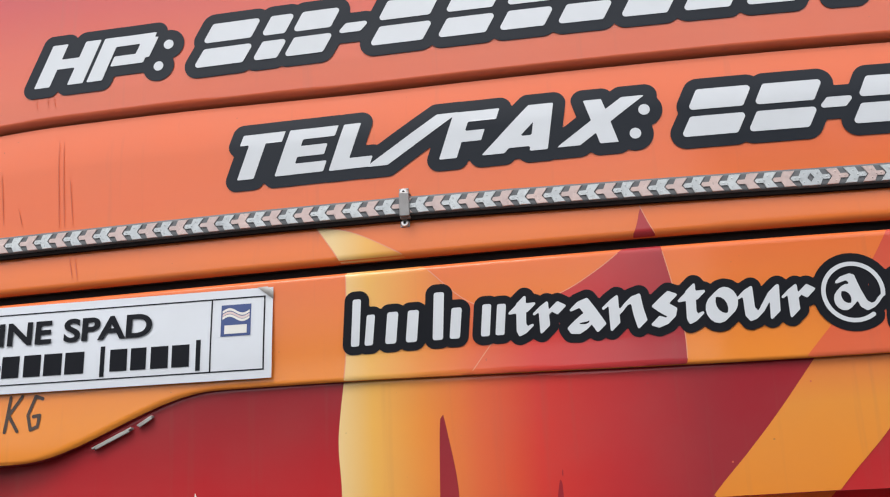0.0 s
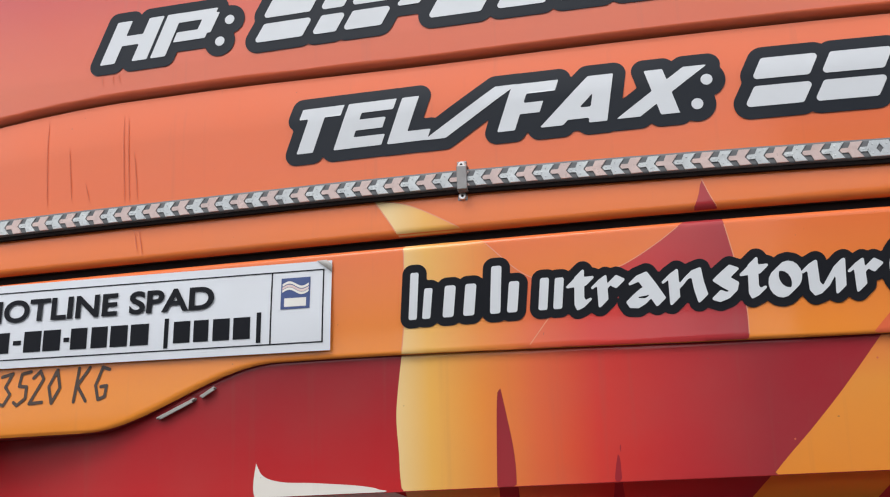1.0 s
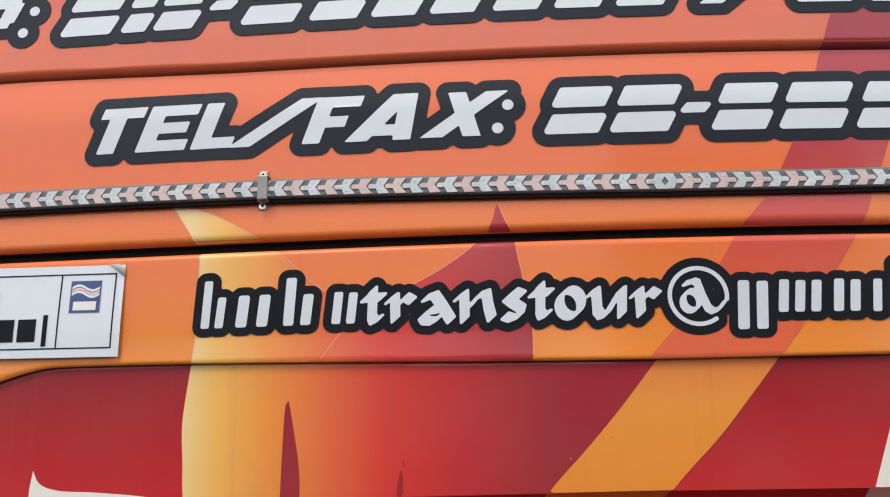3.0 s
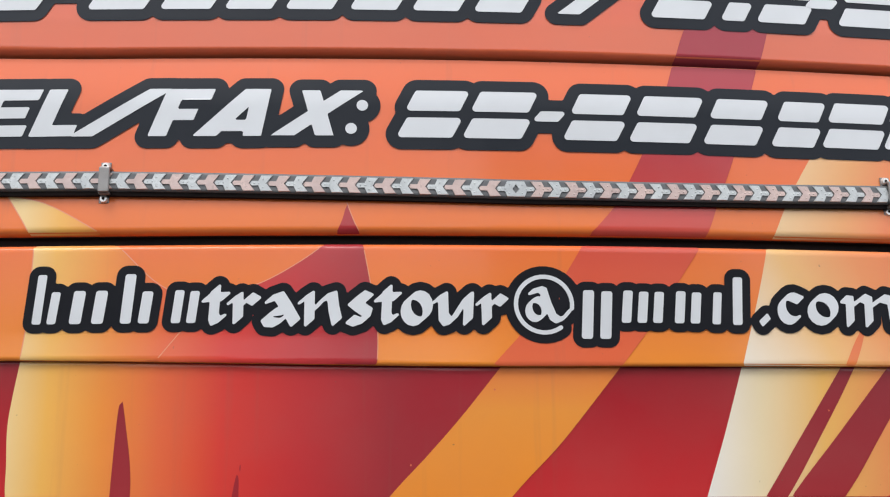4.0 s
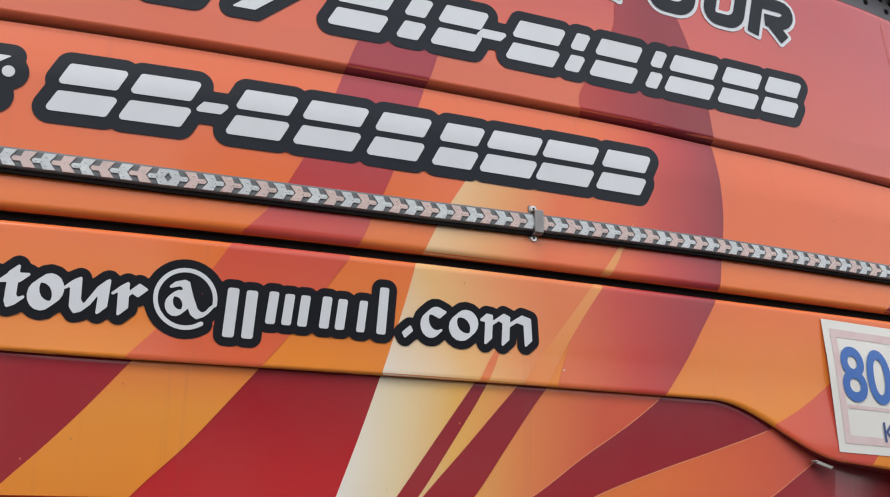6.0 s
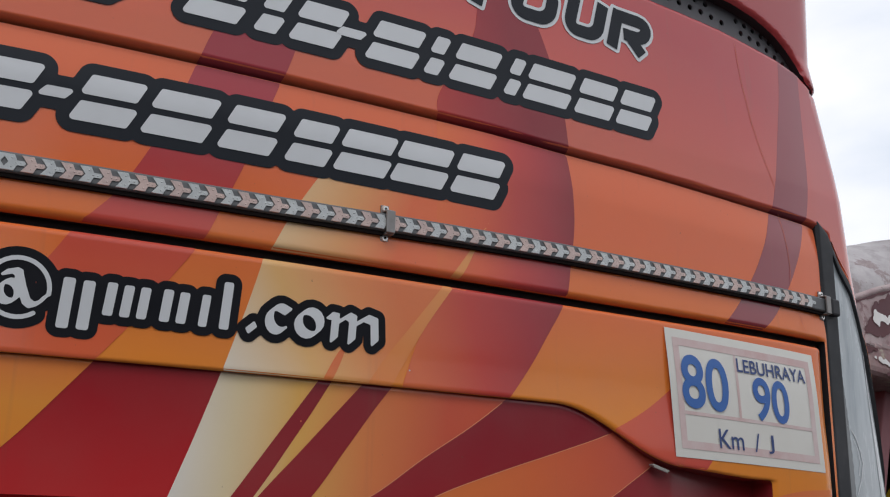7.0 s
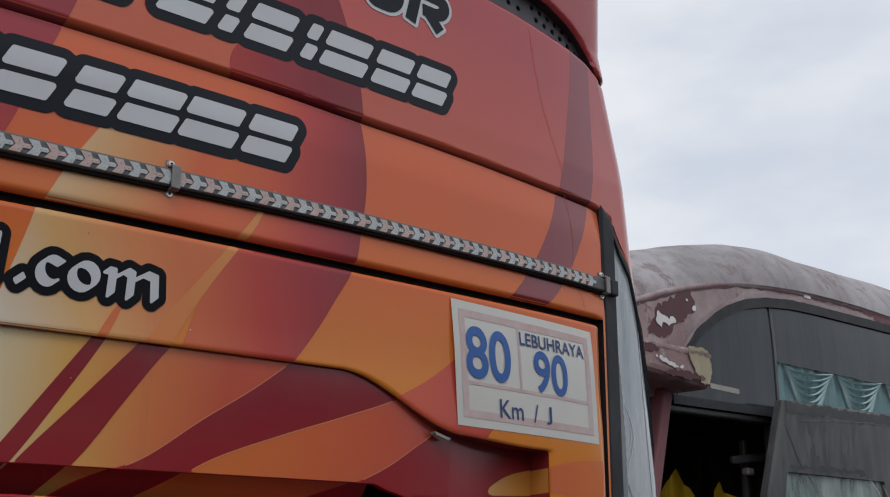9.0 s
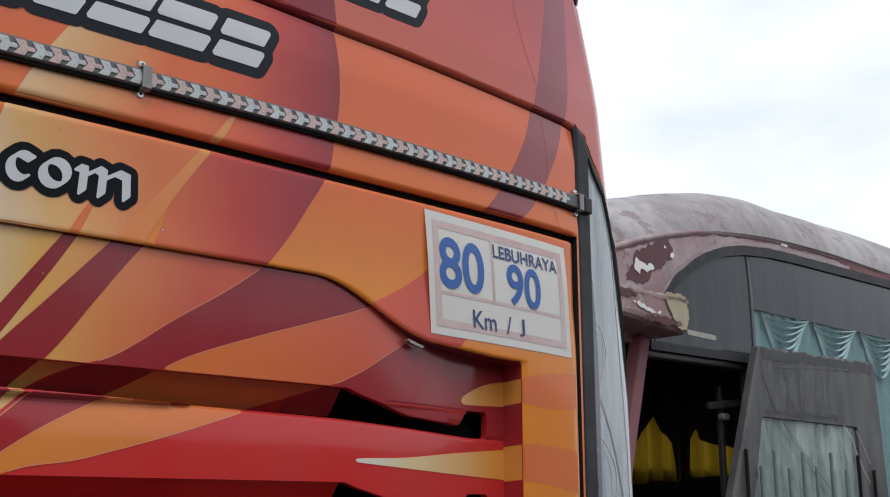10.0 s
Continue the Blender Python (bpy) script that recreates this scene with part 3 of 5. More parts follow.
flame("flame", [(-.467, 1.712, 1), (-.472, 1.674), (-.474, 1.647), (-.472, 1.614), (-.469, 1.573), (-.45, 1.48), (-.43, 1.34, 1), (-.27, 1.34, 1), (-.10, 1.584), (-.03, 1.657), (.02, 1.715, 1)], P_LEFT, "louvre")
flame("flame", [(-.162, 1.864, 1), (-.155, 1.845), (-.148, 1.829), (-.142, 1.802), (-.134, 1.757), (-.131, 1.73), (-.132, 1.695, 1), (-.35, 1.695, 1), (-.29, 1.766), (-.243, 1.783), (-.209, 1.802), (-.183, 1.821), (-.173, 1.831), (-.166, 1.846)], P_LEFT, "middle hatch", 2, True)
flame("flame_spike", [(-.370, 1.678, 1), (-.365, 1.652), (-.358, 1.609), (-.357, 1.569), (-.36, 1.45), (-.38, 1.45), (-.376, 1.57), (-.373, 1.652)], P_CRIMSON, "louvre", 2)
flame("flame_spike", [(-.255, 1.620, 1), (-.258, 1.584), (-.25, 1.48), (-.275, 1.48), (-.264, 1.584)], P_CRIMSON, "louvre", 2)
flame("white_flame", [(-.621, 1.620, 1), (-.617, 1.600), (-.596, 1.591), (-.554, 1.588), (-.496, 1.581), (-.45, 1.563), (-.40, 1.53, 1), (-.50, 1.545), (-.60, 1.55), (-.624, 1.578)], P_TIP, "louvre", 3)
flame("diagonal_stripe", [(-.002, 1.716, 1), (-.050, 1.657), (-.085, 1.618), (-.118, 1.5835), (-.18, 1.512), (-.28, 1.38, 1), (-.16, 1.38, 1), (-.06, 1.516), (-.004, 1.5825), (.040, 1.627), (.076, 1.669), (.115, 1.716, 1)], P_AMBER, "louvre", 2)
flame("red_stripe", [(-.026, 1.698, 1), (.018, 1.746), (.051, 1.791), (.075, 1.829), (.088, 1.843), (.112, 1.873), (.144, 1.934), (.166, 1.99), (.181, 2.035), (.19, 2.059), (.209, 2.099), (.235, 2.15, 1), (.29, 2.15, 1), (.286, 2.085), (.277, 2.045), (.257, 1.988), (.233, 1.918), (.210, 1.863), (.195, 1.830), (.168, 1.790), (.137, 1.744), (.100, 1.698, 1)], P_STRIPE, "upper middle hatch", 2)
flame("cream_flame", [(.223, 1.70, 1), (.242, 1.76), (.254, 1.802), (.262, 1.835, 1), (.52, 1.835, 1), (.449, 1.776), (.40, 1.70, 1)], P_CREAM_HATCH, "hatch")
flame("cream_flame", [(.261, 1.82, 1), (.267, 1.833), (.286, 1.871), (.304, 1.901), (.322, 1.929), (.344, 1.96, 1), (.50, 1.96, 1), (.50, 1.82, 1)], P_CREAM_UP, "middle")
flame("cream_flame", [(.229, 1.715, 1), (.205, 1.645), (.184, 1.588), (.144, 1.48), (.10, 1.36, 1), (.16, 1.36, 1), (.20, 1.44), (.31, 1.551), (.392, 1.59), (.452, 1.631), (.515, 1.671), (.575, 1.715, 1)], P_CREAM, "louvre")
flame("flame_spike", [(.246, 1.589), (.278, 1.634), (.311, 1.680), (.336, 1.715, 1), (.349, 1.715, 1), (.325, 1.675), (.297, 1.632), (.269, 1.590), (.235, 1.545), (.17, 1.46), (.10, 1.36, 1), (.08, 1.36, 1), (.175, 1.49), (.215, 1.546)], P_CRIMSON, "louvre", 2)
flame("flame_spike", [(.274, 1.590), (.3128, 1.632), (.3525, 1.676), (.388, 1.715, 1), (.422, 1.715, 1), (.395, 1.682), (.360, 1.634), (.329, 1.591), (.285, 1.540), (.22, 1.46), (.13, 1.36, 1), (.105, 1.36, 1), (.20, 1.496), (.240, 1.549)], P_CRIMSON, "louvre", 3)
flame("flame_spike", [(.327, 1.698, 1), (.343, 1.728), (.358, 1.75, 1), (.350, 1.725), (.338, 1.698, 1)], P_AMBER, "hatch", 2)
flame("crescent", [(.418, 1.695, 1), (.449, 1.776), (.493, 1.837), (.525, 1.90), (.50, 1.97), (.459, 2.032), (.482, 2.088), (.510, 2.14), (.518, 2.184), (.535, 2.30, 1), (.553, 2.30, 1), (.591, 2.217), (.617, 2.16), (.638, 2.095), (.650, 2.027), (.656, 1.962), (.653, 1.895), (.643, 1.833), (.611, 1.777), (.586, 1.738), (.553, 1.695, 1)], P_CRESCENT, "upper hatch", 2)
flame("crescent", [(.462, 1.82, 1), (.462, 2.045, 1), (.646, 2.045, 1), (.650, 2.020), (.6565, 1.962), (.6565, 1.910), (.643, 1.833), (.636, 1.82, 1)], P_CRESCENT_MID, "middle", 2)
flame("orange_spike", [(.372, 1.690, 1), (.398, 1.729), (.429, 1.768), (.466, 1.815), (.493, 1.850), (.514, 1.879), (.535, 1.911, 1), (.511, 1.865), (.495, 1.837), (.452, 1.776), (.418, 1.72), (.402, 1.690, 1)], P_SPIKE, "middle hatch", 3)
flame("dark_band", [(.575, 1.715, 1), (.515, 1.671), (.452, 1.631), (.392, 1.590), (.316, 1.551), (.20, 1.44), (.14, 1.36, 1), (.17, 1.36, 1), (.24, 1.45), (.313, 1.508), (.407, 1.558), (.468, 1.592), (.551, 1.622), (.635, 1.649), (.71, 1.675), (.75, 1.70, 1), (.70, 1.715, 1)], P_CRIMSON, "louvre", 3, True)
flame("orange_wedge", [(.74, 1.69, 1), (.71, 1.675), (.635, 1.649), (.551, 1.622), (.468, 1.592), (.407, 1.558), (.313, 1.508), (.24, 1.45), (.17, 1.36, 1), (.20, 1.40), (.284, 1.468), (.364, 1.486), (.453, 1.511), (.54, 1.539), (.67, 1.582), (.747, 1.623), (.81, 1.66, 1), (.79, 1.68, 1)], P_ORANGE, "louvre", 2, True)
flame("red_wedge", [(.67, 1.66, 1), (.746, 1.697), (.797, 1.730), (.86, 1.78, 1), (.90, 1.70), (.84, 1.62, 1), (.75, 1.62, 1)], P_SALMON, "hatch", 1)
flame("dark_stripe", [(1.066, 2.30, 1), (1.062, 2.22), (1.047, 2.143), (1.017, 2.013), (.983, 1.931), (.945, 1.874), (.905, 1.831), (.88, 1.81, 1), (.952, 1.81, 1), (.967, 1.822), (1.011, 1.860), (1.053, 1.919), (1.09, 2.0), (1.104, 2.067), (1.109, 2.164), (1.115, 2.30, 1)], P_DARKBAND, "upper middle", 1)
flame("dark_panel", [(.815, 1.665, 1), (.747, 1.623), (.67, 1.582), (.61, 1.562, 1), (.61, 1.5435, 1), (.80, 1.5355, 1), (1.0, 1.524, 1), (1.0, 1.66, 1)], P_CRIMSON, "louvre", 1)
flame("flame_tip", [(.888, 1.5755), (.897, 1.5835), (.936, 1.599), (1.0, 1.611, 1), (1.0, 1.5735, 1), (.916, 1.5708), (.894, 1.5708)], P_TIP, "louvre", 3)
flame("flame_tip", [(.700, 1.4925), (.704, 1.4950), (.78, 1.498), (.877, 1.5067), (1.0, 1.516, 1), (1.0, 1.473, 1), (.877, 1.4797), (.78, 1.485), (.704, 1.4900)], P_TIP, "louvre", 3)
for top, low in (((1.606, 1.620, 1.625), (1.577, 1.571, 1.576)), ((1.521, 1.520, 1.511), (1.474, 1.467, 1.452)), ((1.412, 1.408, 1.398), (1.366, 1.358, 1.342))):
    flame("column_band", [(.96, low[0], 1), (1.035, low[1]), (1.12, low[2], 1), (1.12, top[2], 1), (1.035, top[1]), (.96, top[0], 1)], P_COLUMN, "hatch", 1)


# ---- glued lettering ----
def stroke(a, b, w):
    """Distance to a straight square-ended stroke of half width w, positive inside."""
    a, b = np.array(a, float), np.array(b, float)
    length = np.hypot(*(b - a))
    u = (b - a) / length
    c = (a + b) / 2

    def distance(s, z):
        px = np.abs((s - c[0]) * u[0] + (z - c[1]) * u[1]) - length / 2
        pz = np.abs(-(s - c[0]) * u[1] + (z - c[1]) * u[0]) - w
        return -(np.hypot(np.maximum(px, 0), np.maximum(pz, 0)) + np.minimum(np.maximum(px, pz), 0))
    return distance


def disc(c, r):
    return lambda s, z: r - np.hypot(s - c[0], z - c[1])


def union(shapes):
    return lambda s, z: np.max([f(s, z) for f in shapes], axis=0)


def grown(shape, by):
    return lambda s, z: shape(s, z) + by


# strokes on a unit cell: x runs over the letter's width, y over its height
CAPITALS = {
    "H": [((.10, .0), (.10, 1)), ((.88, .0), (.88, 1)), ((.1, .52), (.88, .52))],
    "P": [((.10, .0), (.10, 1)), ((.05, .88), (.96, .88)), ((.88, .88), (.86, .42)), ((.30, .42), (.94, .42))],
    "T": [((.0, .88), (1.0, .88)), ((.42, .0), (.42, .9))],
    "E": [((.12, .0), (.12, 1)), ((.05, .88), (.95, .88)), ((.05, .5), (.85, .5)), ((.05, .12), (.95, .12))],
    "L": [((.14, .0), (.14, 1)), ((.05, .12), (1.0, .12))],
    "F": [((.14, .0), (.14, 1)), ((.05, .88), (1.0, .88)), ((.3, .45), (.80, .45))],
    "A": [((.05, .0), (.62, 1)), ((.85, .0), (.70, 1)), ((.45, .88), (.80, .88)), ((.30, .22), (.80, .22))],
    "X": [((.08, .02), (.92, .98)), ((.25, .98), (.75, .02))],
    "/": [((.0, .0), (1.0, 1))],
    "O": [((.10, .18), (.10, .82)), ((.90, .18), (.90, .82)), ((.1, .88), (.9, .88)), ((.1, .12), (.9, .12))],
    "U": [((.10, .12), (.10, 1)), ((.90, .12), (.90, 1)), ((.1, .12), (.9, .12))],
    "R": [((.10, .0), (.10, 1)), ((.05, .90), (.85, .90)), ((.88, .90), (.85, .5)), ((.30, .45), (.88, .45)), ((.45, .45), (.95, .0))],
}


def bend(cx, cy, r, a0, a1, n=6):
    return [(cx + r * math.cos(radians(a0 + (a1 - a0) * k / n)), cy + r * 1.1 * math.sin(radians(a0 + (a1 - a0) * k / n))) for k in range(n + 1)]


# rounded capitals: paths on the same unit cell
ROUND = {
    "T": [[(.0, .86), (1.0, .86)], [(.46, .0), (.46, .9)]],
    "O": [[(.5, .86)] + bend(.62, .61, .24, 90, 0) + bend(.62, .40, .24, 0, -90) + bend(.38, .40, .24, 270, 180) + bend(.38, .61, .24, 180, 90) + [(.5, .86)]],
    "U": [[(.14, 1.0), (.14, .5)] + bend(.38, .40, .24, 180, 270) + bend(.62, .40, .24, 270, 360) + [(.86, 1.0)]],
    "R": [[(.14, .0), (.14, 1.0)], [(.10, .86), (.66, .86)] + bend(.70, .64, .19, 90, -90, 8) + [(.36, .43)], [(.46, .46), (.90, .02)]],
}


def rounded(ch, x0, x1, z0, z1, lean, w):
    span = x1 - x0 - lean
    shapes = []
    for path in ROUND[ch]:
        pts = [(x0 + p[0] * span + p[1] * lean, z0 + p[1] * (z1 - z0)) for p in path]
        shapes += [stroke(a, b, w) for a, b in zip(pts, pts[1:]) if a != b] + [disc(p, w) for p in pts[1:-1]]
    return union(shapes)


def letter(ch, x0, x1, z0, z1, lean, w):
    """The strokes of one leaning capital between x0 and x1."""
    span = x1 - x0 - lean

    def at(p):
        return x0 + p[0] * span + p[1] * lean, z0 + p[1] * (z1 - z0)
    tilt = lean / (z1 - z0)
    shapes = []
    for a, b in CAPITALS[ch]:
        (ax, az), (bx, bz) = at(a), at(b)
        if abs(bz - az) > 0.012:
            if bz < az:
                ax, az, bx, bz = bx, bz, ax, az
            k = w * (1.25 if abs(bx - ax) < 0.9 * (bz - az) else 1.6)
            line = [(ax - k, az), (ax + k, az), (bx + k, bz), (bx - k, bz)]
        else:
            h = w * 0.80
            line = [(ax - h * tilt, az - h), (bx - h * tilt, bz - h), (bx + h * tilt, bz + h), (ax + h * tilt, az + h)]
        shapes.append(polygon_distance(np.array(line)))
    return union(shapes)


def bar(x0, x1, z0, z1, lean):
    """A plain leaning bar."""
    r = min(0.0035, (z1 - z0) * 0.22, (x1 - x0 - lean) * 0.22)
    k = r * (1 + 0.4 * lean / (z1 - z0))
    pts = [(x0 + k, z0 + r), (x1 - lean - k, z0 + r), (x1 - k, z1 - r), (x0 + lean + k, z1 - r)]
    line = polygon_distance(np.array(pts))
    return lambda s, z: line(s, z) + r


def lettering(pieces, panel, fill, rim, rim_width, grid, label, layer=4):
    """Glued characters, each a piece of its own, on one dark outline that runs round them all."""
    whole = union([p for p, box in pieces])
    boxes_all = np.array([b for p, b in pieces])
    lo, hi = boxes_all.min(0), boxes_all.max(0)
    m = rim_width + 0.004
    # the outline is built in stretches, so that each character only meets its neighbours
    edges = np.arange(lo[0] - m, hi[1] + m, 0.15)
    cells = []
    for x in edges:
        near = [p for p, b in pieces if b[1] > x - 0.03 and b[0] < x + 0.18]
        if near:
            cells.append((x, union(near)))

    def outline(s, z):
        d = np.full(s.shape, -1.0)
        for x, f in cells:
            mask = (s >= x) & (s < x + 0.15)
            if mask.any():
                d[mask] = f(s[mask], z[mask])
        return d + rim_width
    area("lettering_outline", outline, (lo[0] - m, hi[1] + m, lo[2] - m, hi[3] + m), rim, panel, layer, grid, label)
    for k, (p, b) in enumerate(pieces):
        area("letter", p, (b[0] - .004, b[1] + .004, b[2] - .003, b[3] + .003), fill, panel, layer + 2 + 0.7 * (k % 2), grid * 0.8)


def row_of(chars, z0, z1, lean, w, rise=lambda x: 0.0):
    out = []
    base, top = z0, z1
    for ch, x0, x1 in chars:
        shift = rise((x0 + x1) / 2)
        z0, z1 = base + shift, top + shift
        h = z1 - z0
        box = (x0 - 0.012, x1 + 0.012, z0 - 0.006, z1 + 0.006)
        if ch == "#":
            parts = [bar(x0, x1 - lean * .45, z0, z0 + h * .42, lean * .42), bar(x0 + lean * .5, x1, z0 + h * .56, z1, lean * .42)]
            out += [(p, box) for p in parts]
        elif ch == "-":
            out.append((bar(x0, x1, z0 + h * .38, z0 + h * .60, lean * .3), box))
        elif ch == ":":
            out.append((union([disc(((x0 + x1) / 2 - .005, z0 + h * .17), .0058), disc(((x0 + x1) / 2 + .006, z0 + h * .66), .0058)]), box))
        else:
            out.append((letter(ch, x0, x1, z0, z1, lean, w), box))
    return out


TEL_ROW = [("T", -.589, -.524), ("E", -.534, -.463), ("L", -.474, -.416), ("/", -.426, -.348), ("F", -.357, -.294), ("A", -.307, -.230), ("X", -.232, -.152), (":", -.166, -.141)]
TEL_ROW += [("#", -.112, -.040), ("#", -.046, .030), ("-", .026, .058), ("#", .056, .128), ("#", .124, .204), ("#", .202, .275), ("#", .275, .338), ("#", .331, .410), ("#", .400, .484), ("#", .478, .555)]
lettering(row_of(TEL_ROW, 1.931, 1.9815, .018, .0074, lambda x: float(np.interp(x, [-.6, -.1, .3, .55], [.003, .001, 0, .003]))), "middle", M_WHITE, M_DARK, .0125, .0018, "white capitals and bars on a dark outline")
HP_ROW = [("H", -.817, -.745), ("P", -.754, -.672), (":", -.686, -.646)]
HP_ROW += [("#", -.628, -.553), ("#", -.560, -.514), ("#", -.524, -.462), ("-", -.463, -.431), ("#", -.428, -.352), ("#", -.354, -.284), ("#", -.288, -.222), ("#", -.226, -.160), ("#", -.160, -.094), ("#", -.096, -.030), ("#", -.032, .036), ("/", .066, .130)]
HP_ROW += [("#", .155, .232), ("#", .232, .276), ("#", .272, .344), ("-", .328, .366), ("#", .364, .444), ("#", .440, .478), ("#", .474, .552), ("#", .552, .588), ("#", .580, .666), ("#", .660, .736), ("#", .728, .801)]
lettering(row_of(HP_ROW, 2.071, 2.1235, .020, .0076, lambda x: float(np.interp(x, [.3, .8], [0, .004]))), "upper", M_WHITE, M_DARK, .0125, .0018, "white capitals and bars on a dark outline")
TOUR_ROW = [("T", .485, .565), ("O", .561, .650), ("U", .647, .728), ("R", .720, .806)]
lettering([(rounded(ch, x0, x1, 2.186, 2.245, .016, .0092), (x0 - .012, x1 + .012, 2.178, 2.253)) for ch, x0, x1 in TOUR_ROW], "upper", M_DARK, M_WHITE, .0048, .0013, "dark capitals with a white outline")

MAIL = [(-.459, -.431, 2, 1), (-.424, -.405, 1, 0), (-.403, -.379, 1, 0), (-.376, -.342, 2, 1), (-.328, -.299, 2, 0), (.064, .100, 2, -1), (.104, .151, 3, 0), (.157, .189, 2, 0), (.195, .209, 1, 0), (.216, .232, 1, 1)]
mail = []
for x0, x1, bars, tall in MAIL:
    z0, z1 = 1.744 - (.016 if tall < 0 else 0) - .0045 * max(x0 - .15, 0) / .25, 1.776 + .016 * max(tall, 0) - .0045 * max(x0 - .15, 0) / .25
    pitch = (x1 - x0) / bars
    for k in range(bars):
        a = x0 + k * pitch
        w = min(pitch * .62, .0115)
        zz = z1 if k == 0 else min(z1, 1.775 - .0045 * max(x0 - .15, 0) / .25)
        mail.append((bar(a + .001, a + .001 + w + .003, z0, zz, .003), (a - .002, a + pitch + .004, z0 - .002, zz + .002)))
def nib(points, w=.0044, thin=.0013, angle=42):
    """A pen line drawn with a broad slanted nib."""
    n = np.array((math.cos(radians(angle)), math.sin(radians(angle)))) * w
    shapes = []
    for a, b in zip(points, points[1:]):
        a, b = np.array(a), np.array(b)
        shapes.append(grown(polygon_distance(np.array([a - n, b - n, b + n, a + n])), thin))
    return union(shapes)


def pen_letter(paths, x0, x1, z0, z1, w=.0044):
    return union([nib([(x0 + u * (x1 - x0), z0 + v * (z1 - z0)) for u, v in path], w) for path in paths])


def arc(cx, cy, rx, ry, a0, a1, n=12):
    return [(cx + rx * math.cos(radians(a0 + (a1 - a0) * k / n)), cy + ry * math.sin(radians(a0 + (a1 - a0) * k / n))) for k in range(n + 1)]


PEN = {
    "t": [[(.50, .87), (.48, .60), (.45, .20), (.52, .09), (.74, .15)], [(.17, .655), (.50, .680), (.86, .690)]],
    "r": [[(.10, .74), (.30, .86), (.31, .15)], [(.38, .56), (.66, .84), (.88, .72)]],
    "a": [[(.22, .80), (.46, .90), (.64, .58), (.88, .10)], [(.62, .45), (.32, .41), (.13, .24), (.20, .10), (.40, .08), (.58, .20)]],
    "n": [[(.08, .76), (.24, .89), (.24, .11)], [(.33, .45), (.60, .82), (.78, .89), (.82, .50), (.89, .13)]],
    "s": [[(.84, .80), (.55, .89), (.22, .70), (.48, .54), (.80, .38), (.72, .18), (.38, .09), (.14, .16)]],
    "o": [arc(.5, .50, .36, .41, 90, 450, 16)],
    "u": [[(.08, .78), (.23, .88), (.24, .25), (.33, .10), (.46, .15), (.84, .86)], [(.88, .88), (.84, .12)]],
}
for ch, x0, x1, z0, z1 in (("t", -.298, -.273, 1.7423, 1.7817), ("r", -.2728, -.2437, 1.7424, 1.7737), ("a", -.242, -.2052, 1.7412, 1.7729), ("n", -.2058, -.1659, 1.7409, 1.7737), ("s", -.1603, -.1362, 1.7413, 1.774),
                           ("t", -.1343, -.1096, 1.7422, 1.781), ("o", -.1087, -.0792, 1.7418, 1.7732), ("u", -.0775, -.0388, 1.7413, 1.7732), ("r", -.0355, -.0068, 1.7407, 1.7726)):
    mail.append((pen_letter(PEN[ch], x0, x1, z0, z1, .0049), (x0 - .004, x1 + .004, z0 - .004, z1 + .004)))
AT = (.0293, 1.7615)
ring = arc(AT[0], AT[1], .0275, .0275, -8, 305, 30)
mail.append((union([stroke(a, b, .0021) for a, b in zip(ring, ring[1:])] + [disc(q, .0021) for q in ring]), (.0, .060, 1.732, 1.792)))
mail.append((pen_letter([arc(.34, .36, .27, .30, 75, 435, 14), [(.18, .90), (.46, .98), (.58, .92)], [(.56, .94), (.70, .50), (.86, .12), (1.02, .02)], [(1.02, .02), (1.22, .10), (1.42, .34)]], .012, .042, 1.7455, 1.777, .0030), (.006, .058, 1.741, 1.781)))
mail.append((nib([(.2492, 1.7500), (.2512, 1.7462)], .0050, .0012), (.241, .259, 1.738, 1.757)))
mail.append((pen_letter([arc(.52, .50, .36, .42, 65, 300), [(.66, .88), (.86, .80)]], .264, .292, 1.7455, 1.7745), (.258, .298, 1.738, 1.782)))
mail.append((pen_letter([arc(.5, .50, .38, .42, 90, 450, 16)], .296, .328, 1.7450, 1.7745), (.291, .334, 1.738, 1.782)))
mail.append((pen_letter([[(.02, .86), (.12, .84), (.10, .06)], [(.14, .62), (.36, .92), (.46, .84), (.44, .06)], [(.48, .62), (.72, .92), (.88, .84), (.90, .10)]], .334, .393, 1.7445, 1.7745), (.327, .402, 1.737, 1.783)))
lettering(mail, "hatch", M_WHITE, M_INK, .0085, .0014, "white pen letters and bars on a black outline")


# ---- stickers ----
def glyphs(text, x0, x1, z0, z1, place, material, parent, name="writing", bold=0.0):
    """Words in the built-in font, fitted into a box of the sticker; place maps (u, v) to points."""
    cu = bpy.data.curves.new(name, "FONT")
    cu.body, cu.size, cu.offset = text, 1.0, bold
    tmp = new(name, cu)
    bpy.context.view_layer.update()
    me = bpy.data.meshes.new_from_object(tmp.evaluated_get(bpy.context.evaluated_depsgraph_get()))
    bpy.data.objects.remove(tmp)
    v = np.array([q.co[:] for q in me.vertices])
    lo, hi = v.min(0), v.max(0)
    u = x0 + (v[:, 0] - lo[0]) / (hi[0] - lo[0]) * (x1 - x0)
    w = z0 + (v[:, 1] - lo[1]) / (hi[1] - lo[1]) * (z1 - z0)
    me.vertices.foreach_set("co", np.asarray(place(u, w), float).ravel())
    me.materials.clear()
    me.materials.append(material)
    me.update()
    ob = new(name, me)
    ob.parent = parent
    return ob


